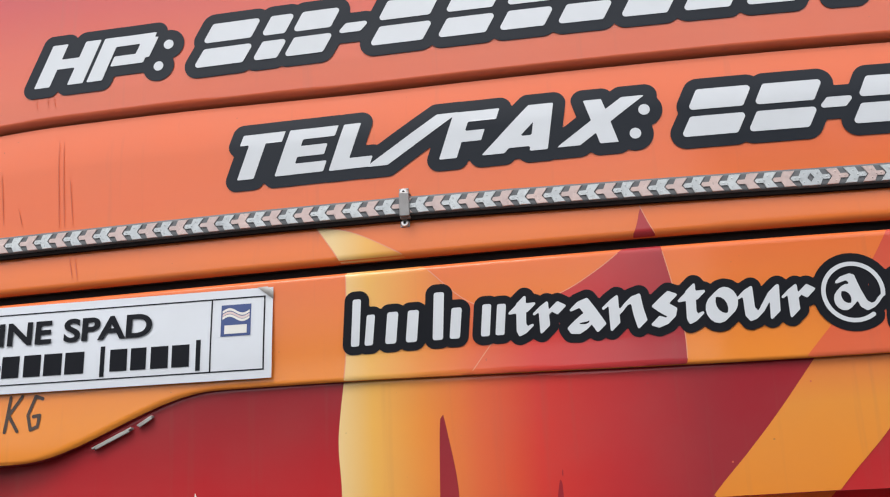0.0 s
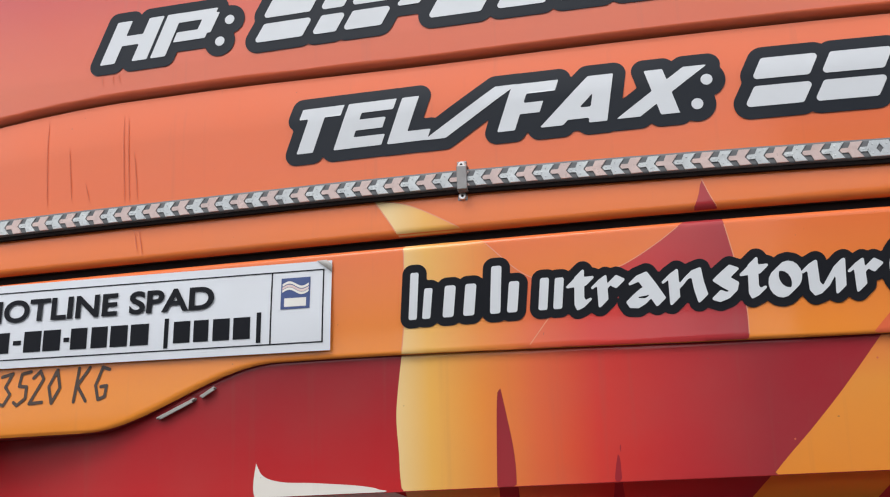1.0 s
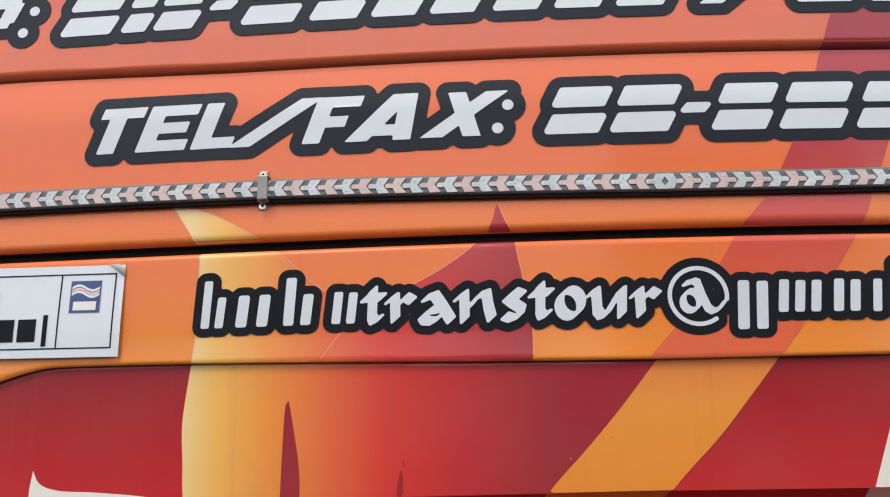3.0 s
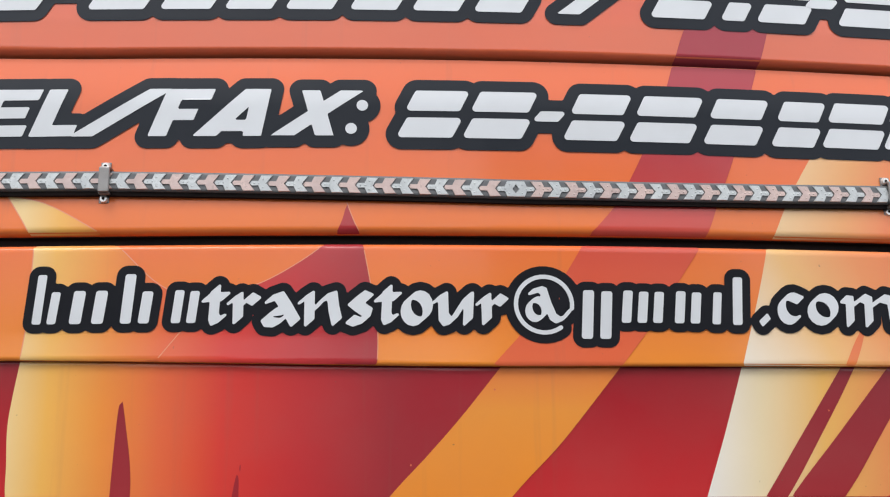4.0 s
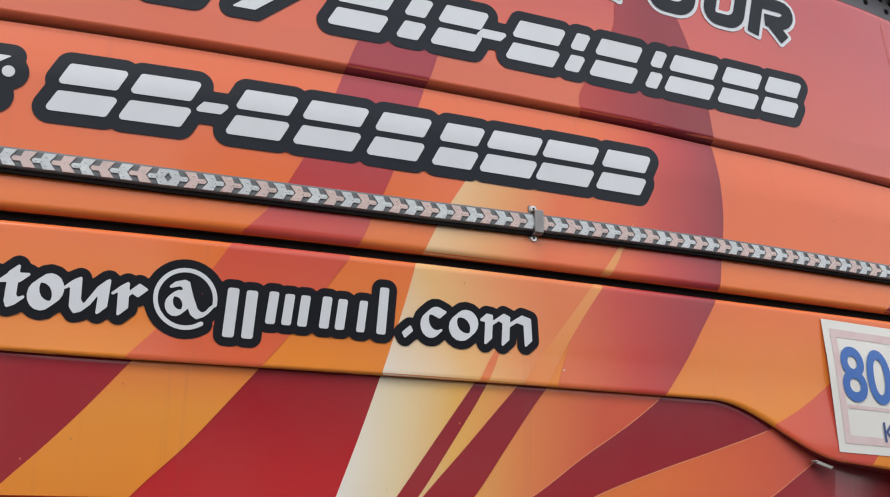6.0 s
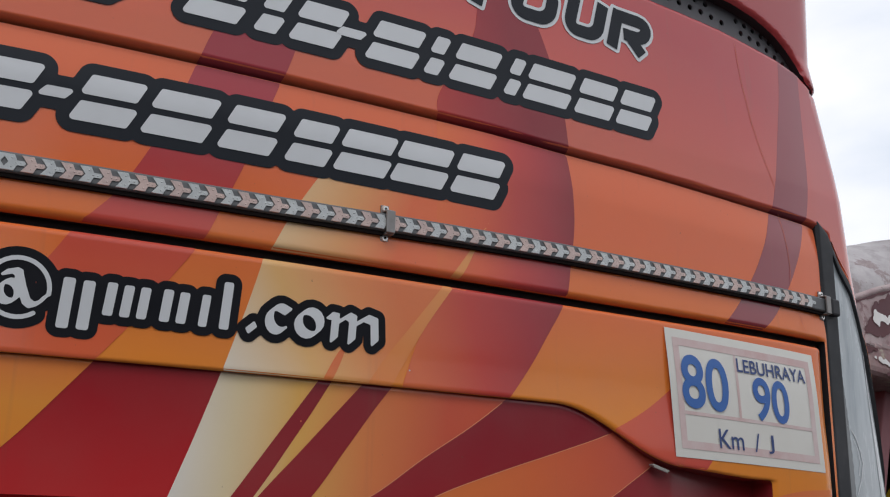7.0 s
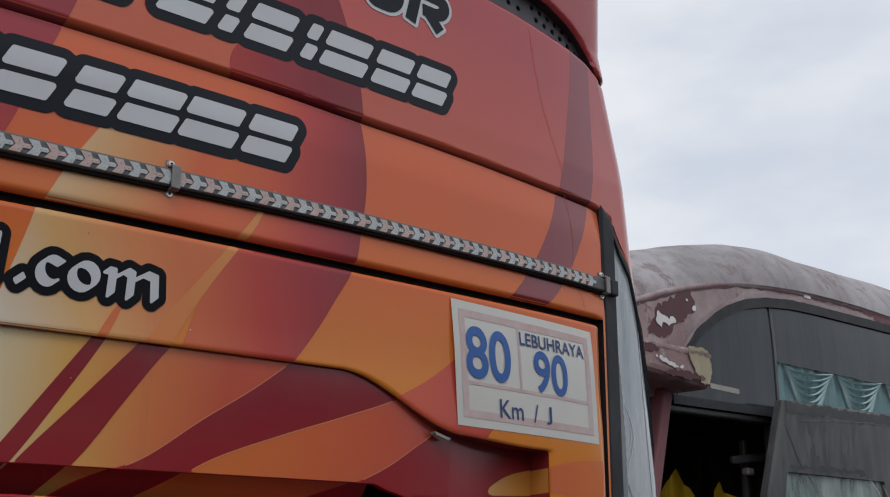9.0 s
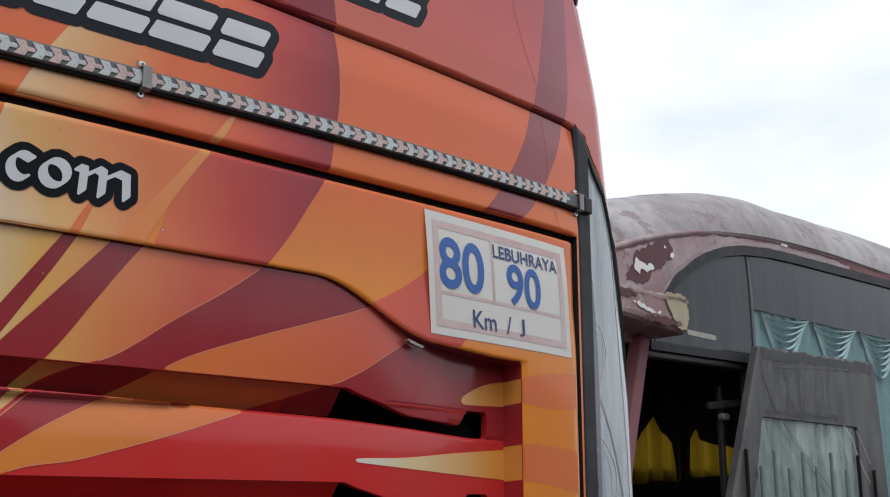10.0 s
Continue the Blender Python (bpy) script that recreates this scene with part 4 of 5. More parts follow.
def sticker_place(corner, along, down, lift):
    """(u, v) in metres from the top left corner of a sticker, v upwards, to points above the hatch."""
    along, down = np.array(along) / np.hypot(*along), np.array(down) / np.hypot(*down)

    def place(u, v, more=0.0):
        s, z = corner[0] + u * along[0] - v * down[0], corner[1] + u * along[1] - v * down[1]
        return sheet(s, z, -0.0075 + 0.004 * step((z - 1.74) / 0.1) - lift - more + 0.001)
    return place


def patch(name, u0, u1, v0, v1, place, material, parent, label="", thick=0.0, more=0.0):
    """A thin rectangle on a sticker, bent with the panel; v is negative downwards."""
    nu, nv = max(2, int((u1 - u0) / .01) + 1), max(2, int(abs(v1 - v0) / .01) + 1)
    uu, vv = np.meshgrid(np.linspace(u0, u1, nu), np.linspace(v0, v1, nv), indexing="ij")
    pts = place(uu.ravel(), vv.ravel(), more)
    faces = [[i * nv + j, (i + 1) * nv + j, (i + 1) * nv + j + 1, i * nv + j + 1] for i in range(nu - 1) for j in range(nv - 1)]
    ob = new(name, build_mesh(name, pts.tolist(), faces, material))
    ob.parent = parent
    return tagged(ob, label)


place = sticker_place((.795, 1.813), (.281, -.006), (.010, -.161), 0.0012)
W, H = .281, .161
speed = patch("speed_sticker", 0, W, -H, 0, place, M_PAPER, bus, "white square sticker with faded pink border and blue figures")
for u0, u1, v0, v1 in ((.011, W - .011, -.021, -.011), (.011, W - .011, -H + .011, -H + .021), (.011, .021, -H + .021, -.021), (W - .021, W - .011, -H + .021, -.021), (.117, .1215, -.104, -.021), (.021, W - .021, -.1075, -.103)):
    patch("border_band", u0, u1, v0, v1, place, M_PINK, speed, more=.0004)
up = lambda u, v: place(u, v, .0011)
glyphs("80", .019, .101, -.099, -.031, up, M_BLUE, speed, bold=.018)
glyphs("90", .146, .216, -.1035, -.046, up, M_BLUE, speed, bold=.018)
glyphs("LEBUHRAYA", .121, .257, -.043, -.025, up, M_NAVY, speed, bold=.012)
for word, u0, u1 in (("Km", .076, .120), ("/", .140, .150), ("J", .166, .177)):
    glyphs(word, u0, u1, -.1445, -.1205, up, M_NAVY, speed, bold=.004)

place2 = sticker_place((-1.045, 1.821), (.507, -.008), (-.002, -.092), 0.0012)
W2, H2 = .507, .094
hot = patch("hotline_sticker", 0, W2, -H2, 0, place2, M_LABEL, bus, "white sticker with black frame and capitals, curled corner")
for u0, u1, v0, v1 in ((.008, W2 - .008, -.0098, -.0085), (.008, W2 - .008, -H2 + .0085, -H2 + .0098), (W2 - .0095, W2 - .008, -H2 + .0085, -.0085), (.008, .0095, -H2 + .0085, -.0085), (.4408, .4423, -H2 + .0085, -.0085)):
    patch("frame_line", u0, u1, v0, v1, place2, M_INK, hot, more=.0004)
up2 = lambda u, v: place2(u, v, .0014)
curl = place2(np.array([W2 - .017, W2 - .006, W2 + .0005, W2 + .0005, W2 - .004]), np.array([.0006, .0008, -.005, -.013, -.006]), np.array([.0006, .0010, .0010, .0006, .0045]))
part_curl = new("curled_corner", build_mesh("curled_corner", curl.tolist(), [[0, 1, 4], [1, 2, 4], [2, 3, 4], [3, 0, 4]], M_CATCH))
part_curl.parent = hot
glyphs("HOTLINE", .094, .264, -.0437, -.0182, up2, M_INK, hot, bold=.03)
glyphs("SPAD", .278, .377, -.0437, -.0182, up2, M_INK, hot, bold=.03)
BARS = [(.022, .041), (.045, .054), (.058, .078), (.080, .101), (.107, .133), (.138, .148), (.1515, .173), (.1755, .197), (.201, .208), (.2095, .2295), (.2345, .254), (.2575, .278), (.2815, .303), (.332, .351), (.355, .372), (.377, .396), (.400, .419)]
for x0, x1 in BARS:
    short = x1 - x0 < .012
    patch("bar", x0, x1, -.069 if short else -.0775, -.064 if short else -.0545, place2, M_INK, hot, more=.0005)
for x0, lean in ((.321, -1), (.426, 1)):
    patch("bar", x0, x0 + .005, -.0825, -.0505, place2, M_INK, hot, more=.0005)
badge = patch("badge", .452, .484, -.049, -.016, place2, M_NAVY, hot, "navy square badge with white sweep", more=.0005)
for k, (m, v) in enumerate(((M_PAPER, -.0235), (M_PINK, -.027), (M_PAPER, -.0300))):
    uu = np.linspace(.4535, .4825, 12)
    mid = v + .0028 * np.sin((uu - .4535) / .029 * 2 * math.pi)
    pts = np.concatenate([place2(uu, mid - .0013, .0008), place2(uu, mid + .0013, .0008)])
    ob = new("sweep", build_mesh("sweep", pts.tolist(), [[i, i + 1, i + 13, i + 12] for i in range(11)], m))
    ob.parent = hot
patch("bar", .456, .480, -.0465, -.0375, place2, M_PAPER, hot, more=.0008)

# handwriting in marker pen
PEN = {"1": [[(.5, 0), (.55, 1)]], "3": [[(.1, .9), (.8, .98), (.45, .58), (.85, .35), (.5, .02), (.1, .1)]], "5": [[(.9, 1), (.3, .95), (.25, .58), (.75, .55), (.8, .2), (.3, 0), (.05, .1)]],
       "2": [[(.1, .8), (.5, 1), (.8, .75), (.1, .03), (.95, .05)]], "0": [[(.5, 1), (.1, .5), (.45, 0), (.85, .45), (.5, 1)]], "K": [[(.15, 1), (.12, 0)], [(.85, 1), (.2, .48), (.9, 0)]], "G": [[(.85, .9), (.4, .98), (.1, .45), (.4, .02), (.8, .1), (.82, .42), (.45, .40)]]}
for ch, x0 in (("1", -.945), ("3", -.927), ("5", -.906), ("2", -.887), ("0", -.866), ("K", -.833), ("G", -.809)):
    lines = []
    for path in PEN[ch]:
        pts = [(x0 + p[0] * .0185 + .004 * p[1], 1.684 + p[1] * .036) for p in path]
        lines += [stroke(a, b, .0018) for a, b in zip(pts, pts[1:])] + [disc(p, .0018) for p in pts]
    area("pen_mark", union(lines), (x0 - .004, x0 + .032, 1.680, 1.722), M_MARKER, "hatch", 3, .001)


# ---- reflective strip with clamps ----
STRIP_END = 1.118


def strip_z(s):
    """The strip sags between its clamps."""
    return np.interp(s, [-1.12, -.80, -.54, -.40, -.19, 0, .14, .27, .397, .48, .63, .75, .90, 1.12], [1.8850, 1.8860, 1.8858, 1.8846, 1.8800, 1.8767, 1.8765, 1.8777, 1.8802, 1.8820, 1.8846, 1.8850, 1.8845, 1.8838])


strip = sheet_mesh("reflective_strip", np.arange(-1.13, 1.1301, 0.004), np.arange(1.862, 1.902, 0.0012), lambda s, z: np.minimum(STRIP_END - np.abs(s), 0.0101 - np.abs(z - strip_z(s))), lambda s, z: -0.0095 + rolled(0.0101 - np.abs(z - strip_z(s)), 0.0025), M_STRIP, bus, 0.010, "dark strip with silver and rose chevrons")


def chevron(x, turn, mat, beads):
    """One embossed arrow with a short stem whose tip points to the side of turn, with a few raised beads."""
    half, base = 0.0081, float(strip_z(x - 0.011 * turn)) - 0.0006
    outline = [(-.0006, 0), (-.0022, .0024), (-.0088, .0024), (-.0115, half), (-.0228, half), (-.0168, 0), (-.0228, -half), (-.0115, -half), (-.0088, -.0024), (-.0022, -.0024)]
    pts = []
    for level, inset in ((-0.0096, 1.0), (-0.0106, 0.95)):
        pts += [(x + turn * ((u + .0112) * inset - .0112), base + v * inset, level) for u, v in outline]
    faces = [[10, 11, 12, 15], [15, 12, 13, 14], [10, 15, 18, 19], [15, 16, 17, 18]] + [[i, (i + 1) % 10, 10 + (i + 1) % 10, 10 + i] for i in range(10)]
    for du, dv in beads:
        n, cx, cz = len(pts), x - turn * du, base + dv
        pts += [(cx - .0013, cz, -.0105), (cx, cz - .0013, -.0105), (cx + .0013, cz, -.0105), (cx, cz + .0013, -.0105), (cx, cz, -.0112)]
        faces += [[n, n + 1, n + 4], [n + 1, n + 2, n + 4], [n + 2, n + 3, n + 4], [n + 3, n, n + 4]]
    p = np.array(pts)
    ob = new("chevron", build_mesh("chevron", sheet(p[:, 0], p[:, 1], p[:, 2]).tolist(), faces, mat, False))
    ob.parent = strip


PITCH = 0.0172
for turn in (-1, 1):
    for k in range(63):
        chevron(turn * (0.020 + k * PITCH) + 0.004, turn, M_ROSE if k % 2 else M_SILVER, [] if k % 2 and turn < 0 else [(.0050, 0), (.0095, 0), (.0135, .0044), (.0135, -.0044)])


# black band that stands for the shadow below the strip
sheet_mesh("strip_shadow", np.arange(-1.13, 1.1301, 0.006), np.arange(1.856, 1.882, 0.001), lambda s, z: np.minimum(1.116 - np.abs(s), 0.0022 - np.abs(z - strip_z(s) + 0.0118)), lambda s, z: -0.006 + 0 * s, M_BLACK, bus, 0.006, "black band for the shadow under the strip")


def surface_pose(s, z, off):
    p, q = sheet(s, z, off), sheet(s + 0.01, z, off)
    d = q - p
    return Matrix.Translation(p.tolist()) @ Matrix.Rotation(math.atan2(d[1], d[0]), 4, "Z")


def clamp(s, cap):
    m = surface_pose(s, float(strip_z(s)), 0.0)
    bm = bmesh.new()
    boxes(bm, (0.0105, 0.0035, 0.0255), m @ pose(0.002, -0.0125, 0), 0.001)
    boxes(bm, (0.0105, 0.011, 0.0025), m @ pose(0.002, -0.006, 0.0128), 0.0008)
    boxes(bm, (0.0105, 0.011, 0.0025), m @ pose(0.002, -0.006, -0.0128), 0.0008)
    for v in (-1, 1):
        boxes(bm, (0.010, 0.002, 0.010), m @ pose(0, -0.0012, v * 0.0160), 0.0007)
    ob = part("clamp", bm, M_STEEL, bus, "dull steel clamp over the strip")
    for v in (-1, 1):
        bm = bmesh.new()
        bmesh.ops.create_cone(bm, cap_ends=True, segments=16, radius1=0.0044, radius2=0.0034, depth=0.0022, matrix=m @ pose(0, -0.0033, v * 0.0166, 90))
        screw = part("screw", bm, M_SCREW, ob, "bright screw head")
        bm = bmesh.new()
        bmesh.ops.create_cone(bm, cap_ends=True, segments=10, radius1=0.0014, radius2=0.0014, depth=0.0006, matrix=m @ pose(0, -0.0046, v * 0.0166, 90))
        part("drive_slot", bm, M_BLACK, ob)
    if cap:
        bm = bmesh.new()
        boxes(bm, (0.022, 0.012, 0.025), surface_pose(s + math.copysign(0.022, s), float(strip_z(s)), 0) @ pose(0, -0.007, 0), 0.003)
        part("end_cap", bm, M_RUBBER, bus, "black plastic strip end")


for s in (-1.112, -0.398, 0.395, 1.112):
    clamp(s, abs(s) > 1)

# bent metal catches under the lip of the hatch
for s0, z0, s1, z1 in ((-.733, 1.6610, -.690, 1.6795), (-.684, 1.681, -.668, 1.690), (.770, 1.641, .796, 1.634)):
    bm = bmesh.new()
    a, b = sheet(s0, z0, 0.0), sheet(s1, z1, 0.0)
    mid, d = (a + b) / 2, b - a
    m = Matrix.Translation(mid.tolist()) @ Matrix.Rotation(math.atan2(d[1], d[0]), 4, "Z") @ Matrix.Rotation(-math.atan2(d[2], math.hypot(d[0], d[1])), 4, "Y")
    boxes(bm, (float(np.linalg.norm(d)), 0.008, 0.0022), m, 0.0008)
    boxes(bm, (float(np.linalg.norm(d)) * 0.85, 0.0016, 0.0036), m @ pose(0, -0.0032, -0.0012), 0.0006)
    part("catch", bm, M_CATCH, bus, "grey bent metal catch")


# ---- cracks and dirty runs in the paint ----
def hairline(points, panel, w, material, name):
    """A thin line drawn along a few points of a panel, tapering at both ends."""
    ob, d_panel, off_panel = PANELS[panel]
    p = np.array(points)
    way = np.concatenate([[0], np.cumsum(np.hypot(*np.diff(p, axis=0).T))])
    at = np.linspace(0, way[-1], max(int(way[-1] / 0.004), 3))
    q = np.stack([np.interp(at, way, p[:, 0]), np.interp(at, way, p[:, 1])], 1)
    d = np.gradient(q, axis=0)
    taper = w * np.clip(np.minimum(at, way[-1] - at) / 0.01, 0.25, 1)
    n = np.stack([-d[:, 1], d[:, 0]], 1) / np.hypot(d[:, 0], d[:, 1])[:, None] * taper[:, None]
    q = np.concatenate([q - n, q + n])
    k = len(at)
    line = new(name, build_mesh(name, sheet(q[:, 0], q[:, 1], off_panel(q[:, 0], q[:, 1]) - 0.0007).tolist(), [[i, i + 1, k + i + 1, k + i] for i in range(k - 1)], material))
    line.parent = ob


M_RUN = worn("dirty_run", (0.58, 0.115, 0.045), (0.70, 0.145, 0.055), 0.6, scale=90, bump=0)
hairline([(.968, 2.262), (.975, 2.20), (.987, 2.14), (1.004, 2.09), (1.026, 2.042)], "upper", .0004, M_RUN, "paint_crack")
hairline([(1.030, 2.028), (1.040, 1.985), (1.047, 1.93), (1.044, 1.896)], "middle", .0004, M_RUN, "paint_crack")
hairline([(1.056, 1.872), (1.062, 1.852), (1.070, 1.836)], "middle", .0004, M_RUN, "paint_crack")
for x, a, b in ((-.788, 2.006, 1.902), (-.782, 2.004, 1.902), (-.772, 1.96, 1.904), (-.855, 1.975, 1.912), (-.886, 2.01, 1.908), (-.832, 1.930, 1.908), (-.762, 1.868, 1.840), (-.768, 1.868, 1.842)):
    hairline([(x, a), (x + .003, (a + b) / 2), (x + .006, b)], "middle", .0006, M_RUN, "dirty_run")
for x, a, b in ((-.818, 2.062, 2.046), (-.804, 2.060, 2.046), (-.796, 2.059, 2.046)):
    hairline([(x, a), (x + .002, b)], "upper", .0007, M_RUN, "dirty_run")
hairline([(-.798, 2.082), (-.796, 2.090)], "upper", .0022, M_DARK, "torn_vinyl")
for x, z, p in ((.43, 1.722, "hatch"), (.10, 1.94, "middle"), (-.02, 1.68, "louvre"), (.31, 1.66, "louvre"), (-.10, 1.61, "louvre")):
    area("stone_chip", disc((x, z), .0010), (x - .003, x + .003, z - .003, z + .003), M_WHITE if p == "hatch" else M_RUN, p, 4, .0007)


# ---- the rest of the coach: plain body and wheels behind the rear panels ----
M_SIDE = worn("coach_side_red", (0.45, 0.05, 0.045), (0.55, 0.12, 0.05), 0.4, scale=6, amount=0.4, bump=0.02, coat=0.3)
bm = bmesh.new()
boxes(bm, (2.24, 10.8, 2.56), pose(0, 5.66, 1.69), 0.06, 3)
part("body_shell", bm, M_SIDE, bus)
for x in (-1.2, 1.2):
    bm = bmesh.new()
    boxes(bm, (0.10, 10.62, 2.50), pose(x, 5.75, 1.66), 0.03, 3)
    part("side_panel", bm, M_SIDE, bus)
bm = bmesh.new()
boxes(bm, (2.44, 0.36, 0.92), pose(0, 0.30, 0.80), 0.05, 3)
part("rear_bumper", bm, M_SIDE, bus)
for x in (-1.05, 1.05):
    for y in (2.6, 8.6):
        bm = bmesh.new()
        bmesh.ops.create_cone(bm, cap_ends=True, segments=32, radius1=0.5, radius2=0.5, depth=0.28, matrix=pose(x, y, 0.5, 0, 90))
        wheel = part("wheel", bm, M_RUBBER, bus)
        bm = bmesh.new()
        bmesh.ops.create_cone(bm, cap_ends=True, segments=24, radius1=0.28, radius2=0.22, depth=0.05, matrix=pose(x + math.copysign(0.15, x), y, 0.5, 0, math.copysign(90, x)))
        part("rim", bm, M_STEEL, wheel)


# ---- the weathered coach parked behind ----
def weathered(name, base, bare, dark, scale):
    """Sun-bleached paint that chalks, flakes to primer and shows darker old coats."""
    m, n, l, s = principled(name, rough=0.75)
    v = coords(n, l)
    big, flake, fine = noise_of(n, l, v, scale, 6.0, 0.62), noise_of(n, l, v, scale * 2.4, 8.0, 0.7), noise_of(n, l, v, 60.0, 4.0)
    col = blend(n, l, map_range(n, l, big, 0.40, 0.62), base, bare)
    col = blend(n, l, map_range(n, l, flake, 0.575, 0.61, 0.0, 0.8), col, dark)
    run = noise_of(n, l, coords(n, l, (9, 9, 0.8)), 1.0, 5.0)
    col = blend(n, l, map_range(n, l, run, 0.48, 0.72, 0.0, 0.5), col, (0.12, 0.10, 0.10))
    col = blend(n, l, map_range(n, l, fine, 0.3, 0.8, 0.0, 0.18), col, (0.62, 0.58, 0.56))
    l.new(col, s.inputs["Base Color"])
    bump_of(n, l, s, flake, 0.4, 0.006)
    return m


M_OLD = weathered("bleached_mauve", (0.29, 0.18, 0.185), (0.42, 0.335, 0.33), (0.17, 0.075, 0.085), 2.2)
M_ROOF = weathered("bleached_roof", (0.27, 0.245, 0.25), (0.40, 0.375, 0.38), (0.20, 0.14, 0.14), 1.7)
M_BROW = weathered("peeling_brow", (0.26, 0.14, 0.145), (0.36, 0.25, 0.23), (0.46, 0.42, 0.30), 4.0)
M_PRIMER = worn("white_primer", (0.80, 0.79, 0.77), (0.6, 0.58, 0.55), 0.7, scale=20)
M_OLDDARK = worn("old_maroon", (0.085, 0.025, 0.032), (0.14, 0.06, 0.06), 0.6, scale=12)
M_TINT = worn("tinted_glass", (0.018, 0.024, 0.030), (0.045, 0.054, 0.060), 0.12, scale=7, amount=0.7, bump=0.0, stretch=(5, 5, 0.4), gloss=0.3)
M_FRAME = worn("dusty_frame", (0.045, 0.048, 0.053), (0.13, 0.13, 0.13), 0.6, scale=14, amount=0.7)
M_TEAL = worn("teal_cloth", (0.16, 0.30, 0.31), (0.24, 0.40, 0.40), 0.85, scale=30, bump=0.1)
# paler copy of the teal, paints the light on the swag folds
M_TEAL_LIT = worn("teal_cloth_lit", (0.50, 0.66, 0.66), (0.24, 0.40, 0.40), 0.85, scale=30, bump=0.1)
M_YELLOW = worn("yellow_cloth", (0.42, 0.27, 0.018), (0.20, 0.11, 0.012), 0.9, scale=6, amount=0.5, bump=0.1, stretch=(6, 6, 1))
y_tree = M_YELLOW.node_tree
y_glow, y_add = y_tree.nodes.new("ShaderNodeBsdfTranslucent"), y_tree.nodes.new("ShaderNodeMixShader")
y_glow.inputs[0].default_value = (0.46, 0.30, 0.02, 1)
y_add.inputs[0].default_value = 0.42
y_tree.links.new(y_tree.nodes["Principled BSDF"].outputs[0], y_add.inputs[1])
y_tree.links.new(y_glow.outputs[0], y_add.inputs[2])
y_tree.links.new(y_add.outputs[0], y_tree.nodes["Material Output"].inputs[0])
M_PILLAR = worn("dusky_pillar", (0.27, 0.125, 0.135), (0.19, 0.085, 0.09), 0.75, scale=14, gloss=0.2)
M_RAIL = worn("dark_rail", (0.025, 0.026, 0.028), (0.07, 0.068, 0.065), 0.5, scale=20, amount=0.6)
M_BROWN = worn("brown_cloth", (0.035, 0.02, 0.012), (0.05, 0.03, 0.015), 0.95, scale=20)
M_LEAF = worn("grimy_door", (0.042, 0.042, 0.045), (0.135, 0.135, 0.13), 0.55, scale=22, amount=0.75, bump=0.15, stretch=(1.6, 1.6, 0.35))
M_RIB = worn("dusty_rib", (0.12, 0.15, 0.145), (0.19, 0.21, 0.20), 0.6, scale=20)
M_SCRAPE = worn("scraped_grey", (0.085, 0.085, 0.083), (0.16, 0.16, 0.155), 0.7, scale=30, amount=0.7, stretch=(2, 2, 0.3))
# near black, so that the shade inside the doorway lies in the colour
M_SHADE_BLACK = worn("interior_shade_black", (0.012, 0.011, 0.010), (0.02, 0.018, 0.016), 0.9, scale=5, gloss=0.1)
m_pane, pn, pl, ps_ = principled("door_glass", (0.40, 0.49, 0.45), 0.12)
ps_.inputs["Alpha"].default_value = 0.62
pl.new(map_range(pn, pl, noise_of(pn, pl, coords(pn, pl, (4, 4, 1)), 3.0, 6.0), 0.3, 0.7, 0.35, 0.8), ps_.inputs["Alpha"])

M_CLEAR, cn, cl, cs = principled("dusty_clear_glass", (0.30, 0.34, 0.35), 0.15)
cs.inputs["Specular IOR Level"].default_value = 0.3
cl.new(map_range(cn, cl, noise_of(cn, cl, coords(cn, cl, (3, 3, 0.8)), 4.0, 6.0), 0.3, 0.7, 0.06, 0.24), cs.inputs["Alpha"])

OLD_AT, OLD_TURN = (5.2, 3.5), radians(3.5)
OU, ON = (math.cos(OLD_TURN), math.sin(OLD_TURN)), (-math.sin(OLD_TURN), math.cos(OLD_TURN))


def old_side(u, z, off):
    """Points of the old coach's flank: u along it from the door, off inwards."""
    u, z, off = np.broadcast_arrays(np.asarray(u, float), np.asarray(z, float), np.asarray(off, float))
    inward = off + 0.25 * np.maximum(-0.25 - u, 0) ** 2 + 0.10 * np.maximum(z - 2.75, 0) ** 2
    return np.stack([OLD_AT[0] + u * OU[0] + inward * ON[0], OLD_AT[1] + u * OU[1] + inward * ON[1], z], -1)


def gutter(u):
    return np.interp(u, [-1.3, -.90, -.60, -.353, -.08, .25, .542, .785, 1.104, 1.439, 1.722, 2.051, 2.4, 2.764, 3.171, 9], [2.50, 2.73, 2.88, 2.992, 3.088, 3.176, 3.243, 3.283, 3.317, 3.340, 3.350, 3.353, 3.350, 3.337, 3.320, 3.30])


def roof_rise(u):
    return np.interp(u, [-1.3, 0.0, 0.4, 0.8, 1.2, 1.6, 2.0, 2.6, 3.2, 3.8, 9.0], [0.353, 0.353, 0.358, 0.385, 0.425, 0.442, 0.419, 0.435, 0.472, 0.457, 0.456])


def old_roof(u, v, off):
    u, v, off = np.broadcast_arrays(np.asarray(u, float), np.asarray(v, float), np.asarray(off, float))
    inward = 0.01 + 1.2 * v ** 1.5 + 0.25 * np.maximum(-0.25 - u, 0) ** 2
    z = gutter(u) - 0.012 + roof_rise(u) * np.sin(np.minimum(v * 1.6, 1) * math.pi / 2) - off
    return np.stack([OLD_AT[0] + u * OU[0] + inward * ON[0], OLD_AT[1] + u * OU[1] + inward * ON[1], z], -1)


def glass_top(u):
    return np.interp(u, [-.02, 0.05, 0.12, 0.25, .458, .61, .828, 1.086, 1.42, 1.77, 12], [2.45, 2.58, 2.69, 2.82, 2.953, 3.028, 3.102, 3.153, 3.183, 3.19, 3.19])


